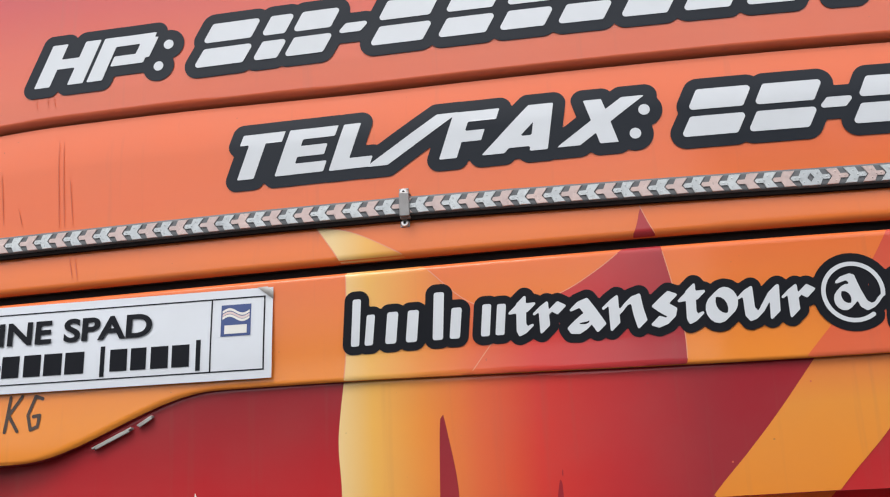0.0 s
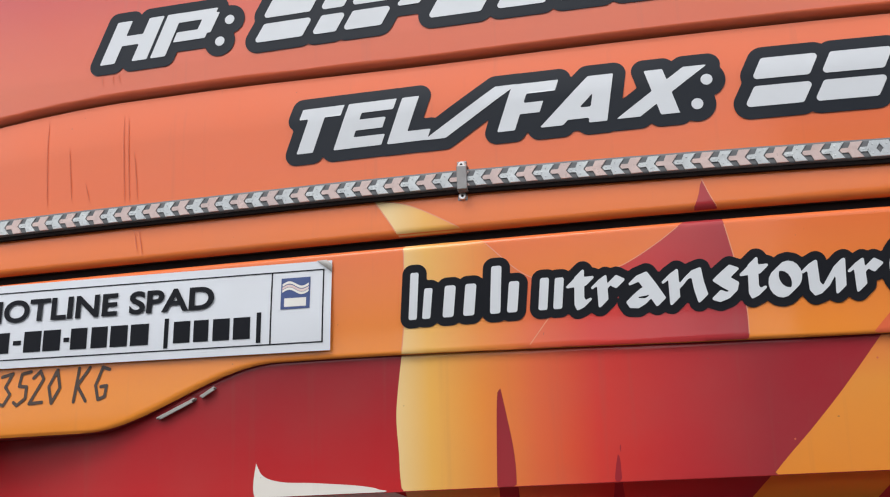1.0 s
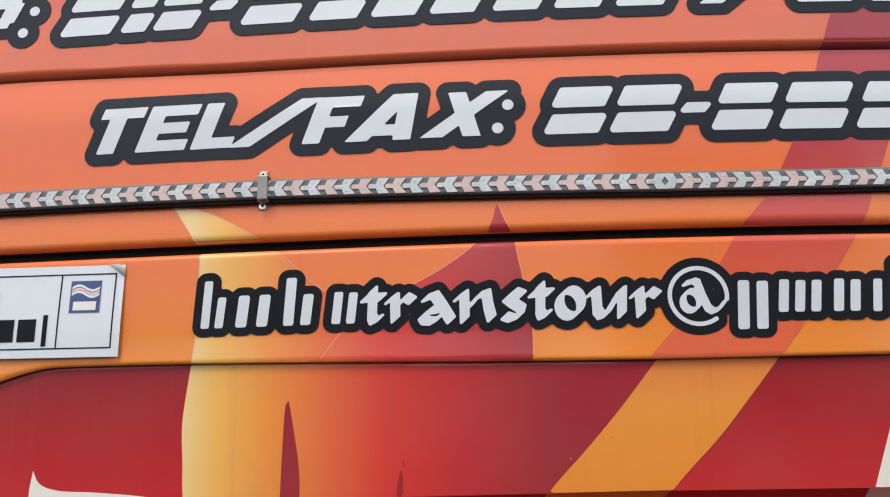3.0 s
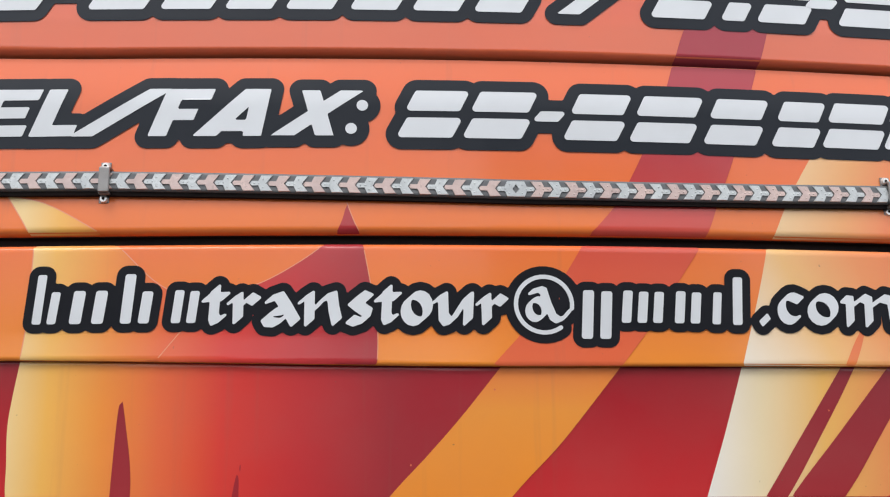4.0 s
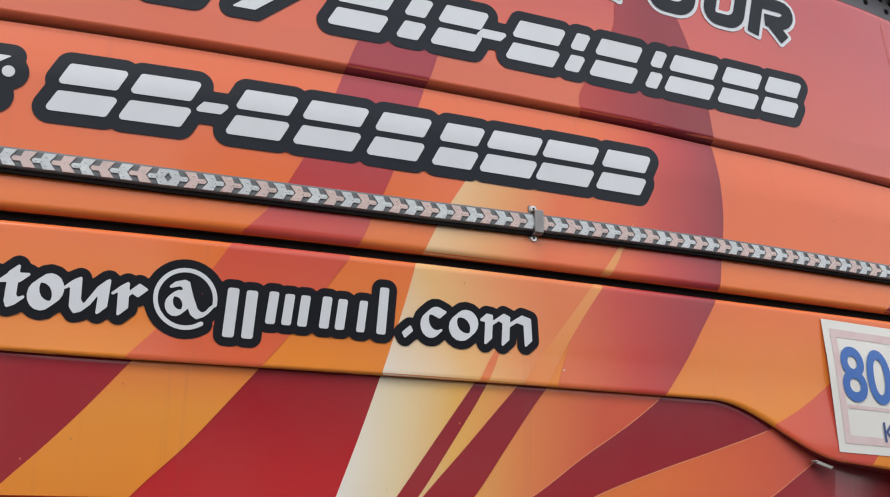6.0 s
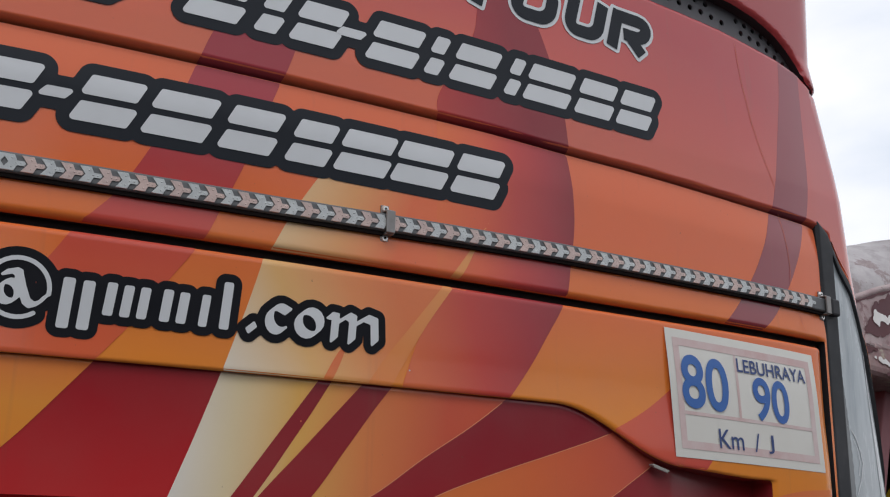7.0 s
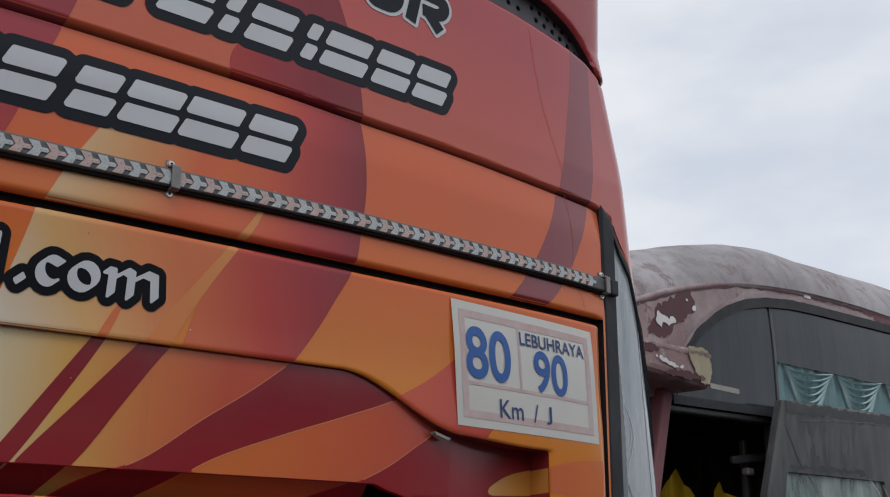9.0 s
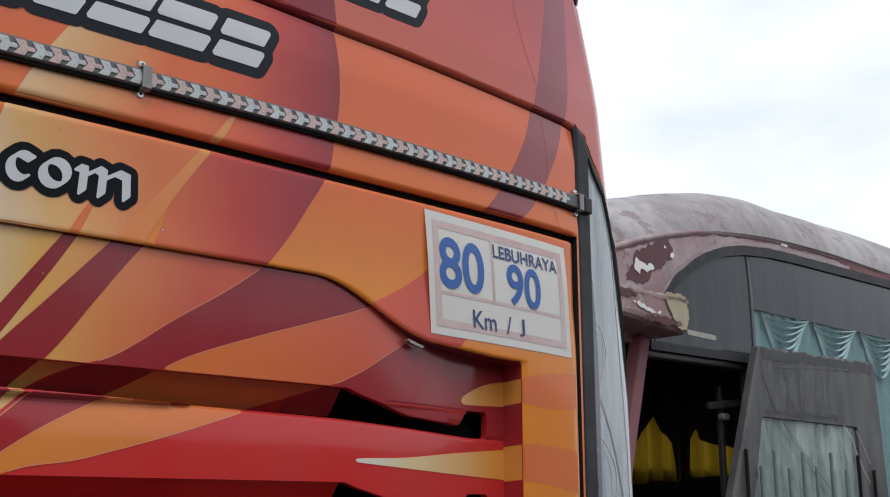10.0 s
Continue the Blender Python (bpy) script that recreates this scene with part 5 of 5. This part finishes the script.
def d_opening(u, z):
    return np.minimum(np.minimum(u + 1.15, 1.05 - u), 2.40 - z)


def d_glass(u, z):
    return np.minimum((glass_top(u) - z) * 0.8, np.where(u < 1.05, z - 2.425, z - 1.35)) * 1.0


LATTICE = np.random.default_rng(7).uniform(-1, 1, (64, 64))


def ragged(u, z, scale):
    """Smooth uneven values, as torn paint edges have."""
    total = 0.0
    for octave, weight in ((1.0, 0.6), (2.3, 0.4)):
        a, b = np.asarray(u) * scale * octave + 40.3, np.asarray(z) * scale * octave + 17.9
        i, j = np.floor(a).astype(int), np.floor(b).astype(int)
        fa, fb = step(a - i), step(b - j)
        i, j = i % 63, j % 63
        total = total + weight * ((LATTICE[i, j] * (1 - fa) + LATTICE[i + 1, j] * fa) * (1 - fb) + (LATTICE[i, j + 1] * (1 - fa) + LATTICE[i + 1, j + 1] * fa) * fb)
    return total


old = tagged(new("old_coach"), "weathered mauve coach with peeling paint and open door", "bus")
U_ALL = np.concatenate([np.arange(-1.3, 2.6, 0.02), np.arange(2.6, 8.1, 0.1)])
side = sheet_mesh("side_panel", U_ALL, np.arange(0.35, 3.42, 0.02), lambda u, z: np.minimum(gutter(u) - z, np.minimum(-d_opening(u, z), -np.where(u > 0.0, d_glass(u, z), -1))), lambda u, z: 0 * u, M_OLD, old, 0.06, "bleached mauve side panel", old_side)
roof = sheet_mesh("roof", U_ALL, np.arange(0, 1.01, 0.05), lambda u, v: 1 + 0 * u, lambda u, v: 0 * u, M_ROOF, old, 0.0, "grey bleached roof", old_roof)
sheet_mesh("rain_gutter", U_ALL, np.arange(2.2, 3.42, 0.01), lambda u, z: 0.020 - np.abs(z - gutter(u) + 0.01), lambda u, z: -0.014 + 0.012 * (np.abs(z - gutter(u) + 0.01) / 0.020) ** 2, M_OLD, side, 0.05, "", old_side)
sheet_mesh("window_surround", np.arange(-0.06, 4.0, 0.015), np.arange(2.2, 3.30, 0.012), lambda u, z: np.minimum(np.where(u > -0.06, d_glass(u, z) + 0.052, -1), 0.004 - d_glass(u, z)), lambda u, z: -0.008 + 0 * u, M_RUBBER, side, 0.02, "black rubber window surround", old_side)
for a, b in ((0.02, 1.125), (1.142, 3.32), (3.34, 4.8), (4.82, 6.0), (6.02, 8.0)):
    pane = sheet_mesh("window_pane", np.arange(a - 0.02, b + 0.03, 0.02), np.arange(1.3, 3.24, 0.02), lambda u, z, a=a, b=b: np.minimum(np.minimum(d_glass(u, z), b - u), u - a), lambda u, z: 0.012 + 0 * u, M_TINT if b < 1.2 else M_CLEAR, side, 0.0, "dusty dark tinted pane" if b < 1.2 else "dusty clear window pane", old_side)
    if b > 1.2:
        sheet_mesh("tint_band", np.arange(a - 0.02, b + 0.03, 0.02), np.arange(2.70, 3.24, 0.012), lambda u, z, a=a, b=b: np.minimum(np.minimum(np.minimum(d_glass(u, z), b - u), u - a), z - 2.765 + 0.012 * (u - 1.2) - 0.006 * ragged(u, z, 6)), lambda u, z: 0.008 + 0 * u, M_TINT, side, 0.0, "dusty dark tint film", old_side)
    sheet_mesh("glazing_bar", np.arange(b - 0.02, b + 0.04, 0.008), np.arange(1.3, 3.24, 0.02), lambda u, z, b=b: np.minimum(0.012 - np.abs(u - b - 0.008), d_glass(u, z)), lambda u, z: 0.004 + 0 * u, M_FRAME, side, 0.01, "", old_side)
sheet_mesh("old_sticker", np.arange(0.34, 0.70, 0.01), np.arange(2.4, 2.6, 0.008), lambda u, z: np.minimum(0.017 - np.abs(z - 2.525 + 0.035 * (u - 0.36)), np.minimum(u - 0.363, 0.682 - u)), lambda u, z: 0.009 + 0 * u, M_CATCH, side, 0.0, "faded grey strip label", old_side)

# the brow over the door: a thick ledge with a rounded end
bm = bmesh.new()
brow_m = Matrix.Translation(old_side(-0.53, 2.555, -0.11).tolist()) @ Matrix.Rotation(OLD_TURN - radians(3), 4, "Z")
boxes(bm, (1.02, 0.36, 0.25), brow_m, 0.05, 3)
for v in bm.verts:
    p = brow_m.inverted() @ v.co
    p.z += 0.03 * math.sin(p.x * 5) * (1 if p.z < 0 else 0.3) + (0.054 - 0.16 * p.x if p.z < 0 else 0) - (0.05 * max(p.x - 0.2, 0) if p.z > 0 else 0)
    v.co = brow_m @ p
part("brow", bm, M_BROW, old, "peeling mauve and yellowed ledge over the door")
M_OLDMID = worn("old_rose_coat", (0.17, 0.06, 0.065), (0.24, 0.12, 0.12), 0.7, scale=12)
M_CREAM_PALE = worn("lifted_paint", (0.40, 0.34, 0.33), (0.28, 0.19, 0.19), 0.8, scale=24, amount=0.8)


def torn(shape):
    """An outline with ragged, flaking edges."""
    return lambda u, z: shape(u, z) + 0.028 * ragged(u, z, 22)


# flaked areas above the brow
for name, mat, pts, lift in (("flaked_paint", M_OLDDARK, [(-.252, 2.803), (-.195, 2.91), (-.112, 2.985), (.024, 3.055), (.19, 3.135), (.238, 3.026), (.179, 2.965), (.037, 2.876), (-.073, 2.802), (-.202, 2.785)], .004),
                             ("bare_primer", M_PRIMER, [(-.184, 2.879), (-.155, 2.924), (-.08, 2.915), (.014, 2.924), (.037, 2.868), (-.02, 2.872), (-.094, 2.872), (-.14, 2.855)], .008),
                             ("bare_primer", M_PRIMER, [(.140, 3.055), (.158, 3.073), (.180, 3.060), (.160, 3.040)], .008),
                             ("bare_primer", M_PRIMER, [(.222, 3.017), (.237, 3.030), (.250, 3.017), (.237, 3.005)], .008),
                             ("lifted_paint", M_CREAM_PALE, [(-.42, 2.73), (-.36, 2.93), (-.28, 2.95), (-.27, 2.80), (-.30, 2.72)], .003),
                             ("flaked_paint", M_OLDDARK, [(-.62, 2.72), (-.45, 2.76), (-.36, 2.74), (-.28, 2.70), (-.40, 2.68), (-.60, 2.67)], .004),
                             ("flaked_paint", M_OLDMID, [(2.45, 3.315), (2.75, 3.325), (3.1, 3.305), (3.6, 3.29), (3.6, 3.235), (3.1, 3.235), (2.8, 3.262), (2.55, 3.275)], .004),
                             ("bare_primer", M_PRIMER, [(1.60, 3.312), (1.68, 3.322), (1.72, 3.300), (1.64, 3.292)], .006)):
    line = spline(pts, 5)
    lo, hi = line.min(0), line.max(0)
    sheet_mesh(name, np.arange(lo[0] - .03, hi[0] + .04, .008), np.arange(lo[1] - .03, hi[1] + .04, .008), torn(polygon_distance(line)), lambda u, z, lift=lift: -lift + 0 * u, mat, side, 0.0, "", old_side)


# peeled places on the front of the brow
M_CREAM = worn("yellowed_primer", (0.46, 0.42, 0.28), (0.36, 0.27, 0.2), 0.8, scale=24, amount=0.8)
for name, mat, pts in (("bare_primer", M_CREAM, [(-0.255, 2.668), (-0.10, 2.664), (-0.05, 2.60), (-0.055, 2.485), (-0.10, 2.450), (-0.185, 2.498), (-0.23, 2.58)]), ("flaked_paint", M_OLDDARK, [(-0.76, 2.660), (-0.62, 2.655), (-0.515, 2.628), (-0.56, 2.605), (-0.63, 2.606), (-0.76, 2.615)]), ("bare_primer", M_PRIMER, [(-0.53, 2.590), (-0.46, 2.570), (-0.36, 2.545), (-0.30, 2.550), (-0.33, 2.525), (-0.42, 2.540), (-0.52, 2.570)]), ("lifted_lip", M_CREAM_PALE, [(-0.98, 2.655), (-0.6, 2.658), (-0.3, 2.650), (-0.06, 2.640), (-0.06, 2.622), (-0.3, 2.634), (-0.6, 2.642), (-0.98, 2.640)]), ("flaked_paint", M_OLDDARK, [(-0.400, 2.518), (-0.200, 2.508), (-0.100, 2.483), (-0.240, 2.473), (-0.440, 2.483)])):
    line = spline(pts, 5)
    lo, hi = line.min(0), line.max(0)
    ob = sheet_mesh(name, np.arange(lo[0] - .03, hi[0] + .04, .006), np.arange(lo[1] - .03, hi[1] + .04, .006), lambda u, z, f=polygon_distance(line): np.minimum(f(u, z) + 0.016 * ragged(u, z, 45), np.minimum(0.112 - np.abs(z - 2.562), -0.040 - u)), lambda u, z: -0.296 - 0.012 * (u + 0.43) + 0 * u, mat, old, 0.0, "", lambda u, z, off: old_side(np.maximum(u, -0.25), z, off) + np.stack([np.minimum(np.asarray(u) + 0.25, 0), 0 * np.asarray(u), 0 * np.asarray(u)], -1))


def old_box(name, u, z, off, size, mat, parent, label="", bevel=0.006, tilt=0.0):
    bm = bmesh.new()
    boxes(bm, size, Matrix.Translation(old_side(u, z, off).tolist()) @ Matrix.Rotation(OLD_TURN, 4, "Z") @ pose(0, 0, 0, 0, tilt, 0), bevel)
    return part(name, bm, mat, parent, label)


# doorway: pillars, header, interior boxes with their shade in the colour, rails
old_box("door_header", 0.50, 2.402, 0.05, (1.26, 0.10, 0.026), M_FRAME, old, "grey door header rail", 0.01)
old_box("door_header", 0.50, 2.352, 0.06, (1.26, 0.08, 0.045), M_RAIL, old, "", 0.012)
old_box("door_pillar", -0.435, 1.45, -0.03, (0.085, 0.10, 2.05), M_PILLAR, old, "mauve leaning door pillar", 0.01, 15)
old_box("door_pillar", 1.09, 1.40, 0.05, (0.06, 0.10, 1.98), M_RAIL, old, "", 0.01)
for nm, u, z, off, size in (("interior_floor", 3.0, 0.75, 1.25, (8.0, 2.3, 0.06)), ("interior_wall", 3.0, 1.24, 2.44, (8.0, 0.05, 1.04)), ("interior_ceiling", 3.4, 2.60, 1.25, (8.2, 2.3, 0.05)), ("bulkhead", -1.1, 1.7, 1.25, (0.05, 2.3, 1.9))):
    old_box(nm, u, z, off, size, M_SHADE_BLACK, old)
old_box("far_wall", 3.4, 2.55, 2.46, (8.2, 0.05, 0.6), M_SHADE_BLACK, old)
sheet_mesh("under_body", np.arange(-1.3, 8.1, 0.2), np.arange(0.3, 0.5, 0.05), lambda u, z: 1 + 0 * u, lambda u, z: 0.05 + 0 * u, M_SHADE_BLACK, old, 0.0, "", old_side)
for nm, mat, size, u, z, off, tilt in (("grab_pole", M_RAIL, (0.045, 0.045, 1.75), 1.045, 1.36, 0.26, 0), ("grab_rail", M_FRAME, (0.46, 0.045, 0.055), 1.075, 2.11, 0.22, -6), ("rail_bracket", M_CATCH, (0.075, 0.06, 0.05), 1.050, 2.02, 0.235, 0)):
    bm = bmesh.new()
    boxes(bm, size, Matrix.Translation(old_side(u, z, off).tolist()) @ Matrix.Rotation(OLD_TURN, 4, "Z") @ pose(0, 0, 0, 0, tilt, 0), 0.015, 3)
    part(nm, bm, mat, old)
for x, y in ((0.9, 0.45), (6.4, 0.45), (0.9, 2.1), (6.4, 2.1)):
    bm = bmesh.new()
    p = old_side(x + 0.9, 0.48, y - 0.2)
    bmesh.ops.create_cone(bm, cap_ends=True, segments=28, radius1=0.48, radius2=0.48, depth=0.28, matrix=Matrix.Translation(p.tolist()) @ pose(0, 0, 0, 90))
    part("wheel", bm, M_RUBBER, old)
# far side and rear of the old coach
sheet_mesh("far_side", np.arange(-1.3, 8.1, 0.1), np.arange(0.35, 3.3, 0.05), lambda u, z: np.where((z < 2.34) & (np.abs(u - 2.75) < 0.72) & (z > 1.76), -1.0, np.where((z < 2.34) & (np.abs(u - 4.35) < 0.78) & (z > 1.76), -1.0, 1.0)), lambda u, z: 2.5 + 0 * u, M_OLD, old, 0.0, "", old_side)
old_box("rear_wall", 8.05, 1.85, 1.25, (0.08, 2.5, 2.9), M_OLD, old)

# open door leaf standing off the flank
def leaf_edge(z):
    return 0.938 - 0.40 * (2.47 - z)


def pane_edge(z):
    return 0.913 - 0.285 * (2.0 - z)


leaf = sheet_mesh("door_leaf", np.arange(0.10, 2.66, 0.015), np.arange(0.50, 2.60, 0.015), lambda u, z: np.minimum(np.minimum(np.minimum(u - leaf_edge(z), 2.484 + 0.055 * (2.48 - z) - u), np.minimum(2.469 + 0.01 * (u - 0.94) - z, z - 0.55)), -np.minimum(np.minimum(u - pane_edge(z), 2.16 - u), np.minimum(1.995 - 0.012 * (u - 0.9) - z, z - 0.75))), lambda u, z: -0.16 + rolled(np.minimum(u - leaf_edge(z), 2.47 - z), 0.02), M_LEAF, old, 0.05, "dusty dark grey open door leaf with cracked glass", old_side)
door_pane = sheet_mesh("door_pane", np.arange(0.40, 2.19, 0.03), np.arange(0.73, 2.03, 0.03), lambda u, z: np.minimum(np.minimum(u - pane_edge(z) + 0.01, 2.17 - u), np.minimum(2.002 - 0.012 * (u - 0.9) - z, z - 0.74)), lambda u, z: -0.135 + 0 * u, m_pane, leaf, 0.006, "dirty greenish glass pane", old_side)
for u0, z1, mat in ((0.664, 1.776, M_BLACK), (0.828, 1.674, M_RIB), (0.992, 1.778, M_RIB), (1.165, 1.665, M_RIB), (1.341, 1.775, M_RIB), (1.51, 1.68, M_RIB), (1.714, 1.782, M_RIB), (1.908, 1.67, M_RIB), (2.09, 1.774, M_BLACK), (2.31, 1.672, M_BLACK)):
    old_box("door_rib", u0, (z1 + 0.9) / 2, -0.18, (0.028, 0.02, z1 - 0.9), mat, leaf, "", 0.009)
CRACKS = (([(.93, 2.30), (1.05, 2.08), (1.25, 1.86), (1.48, 1.66), (1.62, 1.50)], M_FRAME, .0045), ([(1.16, 1.97), (1.40, 1.76), (1.62, 1.60), (1.78, 1.48)], M_FRAME, .004), ([(1.95, 1.985), (2.06, 1.90), (2.12, 1.78), (2.20, 1.66), (2.28, 1.58)], M_CATCH, .006), ([(2.13, 1.95), (2.22, 1.84), (2.30, 1.72)], M_CATCH, .004))
for pts, mat, w in CRACKS:
    lines = [stroke(a, b, w) for a, b in zip(pts, pts[1:])] + [disc(q, w) for q in pts]
    sheet_mesh("crack", np.arange(0.88, 2.35, 0.006), np.arange(1.44, 2.34, 0.006), union(lines), lambda u, z: -0.1632 + 0 * u, mat, leaf, 0.0, "", old_side)

# worn top band, scraped patch and grime of the door leaf
sheet_mesh("top_band", np.arange(0.92, 2.48, 0.012), np.arange(2.33, 2.48, 0.008), torn(lambda u, z: np.minimum(np.minimum(u - 0.96, 2.44 - u), np.minimum(2.452 + 0.01 * (u - 0.94) - z, z - 2.385))), lambda u, z: -0.1618 + 0 * u, M_RAIL, leaf, 0.0, "", old_side)
sheet_mesh("worn_line", np.arange(1.1, 2.36, 0.008), np.arange(2.30, 2.42, 0.004), lambda u, z: 0.008 + 0.010 * ragged(u, z, 14) - np.abs(z - 2.362 + 0.03 * np.sin(2.2 * u)), lambda u, z: -0.1624 + 0 * u, M_SCRAPE, leaf, 0.0, "", old_side)
sheet_mesh("scraped_patch", np.arange(0.90, 2.05, 0.008), np.arange(2.04, 2.38, 0.006), lambda u, z: np.minimum(np.minimum(u - 0.97, 1.93 - u), np.minimum(2.345 - z, z - 2.08)) * 0.5 + 0.11 * ragged(u * 3.0, z * 0.35, 9) - 0.045, lambda u, z: -0.1612 + 0 * u, M_SCRAPE, leaf, 0.0, "", old_side)
sheet_mesh("pane_trim", np.arange(0.9, 2.0, 0.01), np.arange(1.98, 2.10, 0.005), torn(lambda u, z: np.minimum(np.minimum(u - 0.93, 1.90 - u), 0.016 - np.abs(z - 2.028))), lambda u, z: -0.1620 + 0 * u, M_RAIL, leaf, 0.0, "", old_side)
# paint lifting along the window arch and the lip of the brow
sheet_mesh("peeled_edge", np.arange(-0.05, 2.6, 0.008), np.arange(2.5, 3.36, 0.006), lambda u, z: np.minimum(np.minimum(d_glass(u, z) + 0.078, -0.052 - d_glass(u, z)) + 0.009 * ragged(u, z, 20), gutter(u) - 0.02 - z), lambda u, z: -0.004 + 0 * u, M_CREAM_PALE, side, 0.0, "", old_side)
sheet_mesh("seam_dirt", np.arange(-1.2, 3.2, 0.012), np.arange(2.3, 3.40, 0.006), lambda u, z: 0.012 + 0.012 * ragged(u, z, 9) - np.abs(z - gutter(u) + 0.030), lambda u, z: -0.003 + 0 * u, M_OLDDARK, side, 0.0, "", old_side)


# ---- curtains of the old coach ----
def drape(name, u0, u1, z0, z1, off, folds, depth, mat, label, hem=None):
    nu, nz = int((u1 - u0) / 0.012), 14
    uu, vv = np.meshgrid(np.linspace(u0, u1, nu), np.linspace(0, 1, nz), indexing="ij")
    wave = np.sin((uu - u0) * folds) * depth + np.sin((uu - u0) * folds * 2.7 + 1) * depth * 0.3
    low = hem(uu) if hem else z0 + 0 * uu
    zz = z1 + (low - z1) * vv
    pts = old_side(uu.ravel(), zz.ravel(), (off + wave).ravel())
    faces = [[i * nz + j, (i + 1) * nz + j, (i + 1) * nz + j + 1, i * nz + j + 1] for i in range(nu - 1) for j in range(nz - 1)]
    ob = new(name, build_mesh(name, pts.tolist(), faces, mat))
    return tagged(ob, label, "curtain", "coach curtains")


drape("curtain", 1.9, 3.42, 1.60, 2.34, 2.36, 26, 0.055, M_YELLOW, "yellow curtain hanging inside the old coach doorway", lambda u: np.interp(u, [1.9, 2.7, 3.06, 3.42], [1.58, 1.60, 1.638, 1.617]))
drape("curtain", 3.50, 5.2, 1.66, 2.34, 2.36, 24, 0.055, M_YELLOW, "yellow curtain hanging inside the old coach doorway", lambda u: np.interp(u, [3.5, 4.07, 5.2], [1.668, 1.70, 1.73]))
drape("curtain", 1.8, 5.3, 1.99, 2.66, 2.28, 14, 0.02, M_BROWN, "dark brown pelmet curtain with a ragged hem over the yellow curtains", lambda u: np.interp(u, [1.8, 2.2, 2.45, 2.64, 2.72, 2.82, 2.90, 2.95, 3.0, 3.18, 3.225, 3.26, 3.40, 3.45, 3.54, 3.66, 3.94, 4.12, 4.4, 5.3], [1.95, 2.10, 1.93, 1.99, 2.075, 2.13, 2.24, 2.16, 2.085, 2.00, 1.80, 1.62, 1.62, 2.04, 2.14, 2.04, 1.985, 2.00, 1.93, 1.95]))
drape("curtain", 1.12, 3.34, 1.45, 2.88, 0.035, 46, 0.010, M_TEAL, "teal curtain gathered in swags in the old coach window")
drape("curtain", 3.34, 4.82, 1.45, 2.88, 0.035, 46, 0.010, M_TEAL, "teal curtain gathered in swags in the old coach window")
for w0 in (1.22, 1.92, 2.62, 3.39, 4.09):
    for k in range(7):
        # each fold hangs from the upper corner and swings up to the other side, in the lit teal
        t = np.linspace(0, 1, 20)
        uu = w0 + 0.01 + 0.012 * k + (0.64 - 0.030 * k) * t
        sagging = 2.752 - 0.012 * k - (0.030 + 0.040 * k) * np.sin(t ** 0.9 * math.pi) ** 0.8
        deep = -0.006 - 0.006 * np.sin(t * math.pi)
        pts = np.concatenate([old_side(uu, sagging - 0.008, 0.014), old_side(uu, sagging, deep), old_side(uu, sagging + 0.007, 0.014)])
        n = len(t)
        ob = new("swag", build_mesh("swag", pts.tolist(), [[j * n + i, j * n + i + 1, (j + 1) * n + i + 1, (j + 1) * n + i] for j in (0, 1) for i in range(n - 1)], M_TEAL_LIT))
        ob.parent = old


# ---- ground ----
bm = bmesh.new()
bmesh.ops.create_grid(bm, x_segments=40, y_segments=40, size=400)
ground_me = bpy.data.meshes.new("ground")
bm.to_mesh(ground_me)
bm.free()
ground_me.materials.append(M_GROUND)
tagged(new("ground", ground_me), "grey asphalt yard under the parked coaches", "ground", kind="structure")

# ---- plain unseen wall, added behind the camera to darken what the paint reflects ----
M_UNSEEN_WALL = worn("unseen_wall_grey", (0.06, 0.06, 0.058), (0.10, 0.095, 0.09), 0.85, scale=3, amount=0.6)
bm = bmesh.new()
boxes(bm, (60, 0.3, 3.6), pose(0, -9.0, 1.8), 0.0)
# taller added block, darkens the reflections to the right of the middle
boxes(bm, (3.4, 0.4, 5.2), pose(2.7, -9.0, 2.6), 0.0)
me = bpy.data.meshes.new("wall_unseen")
bm.to_mesh(me)
bm.free()
me.materials.append(M_UNSEEN_WALL)
tagged(new("wall_unseen", me), "plain grey unseen wall added to darken reflections", "wall", kind="structure")
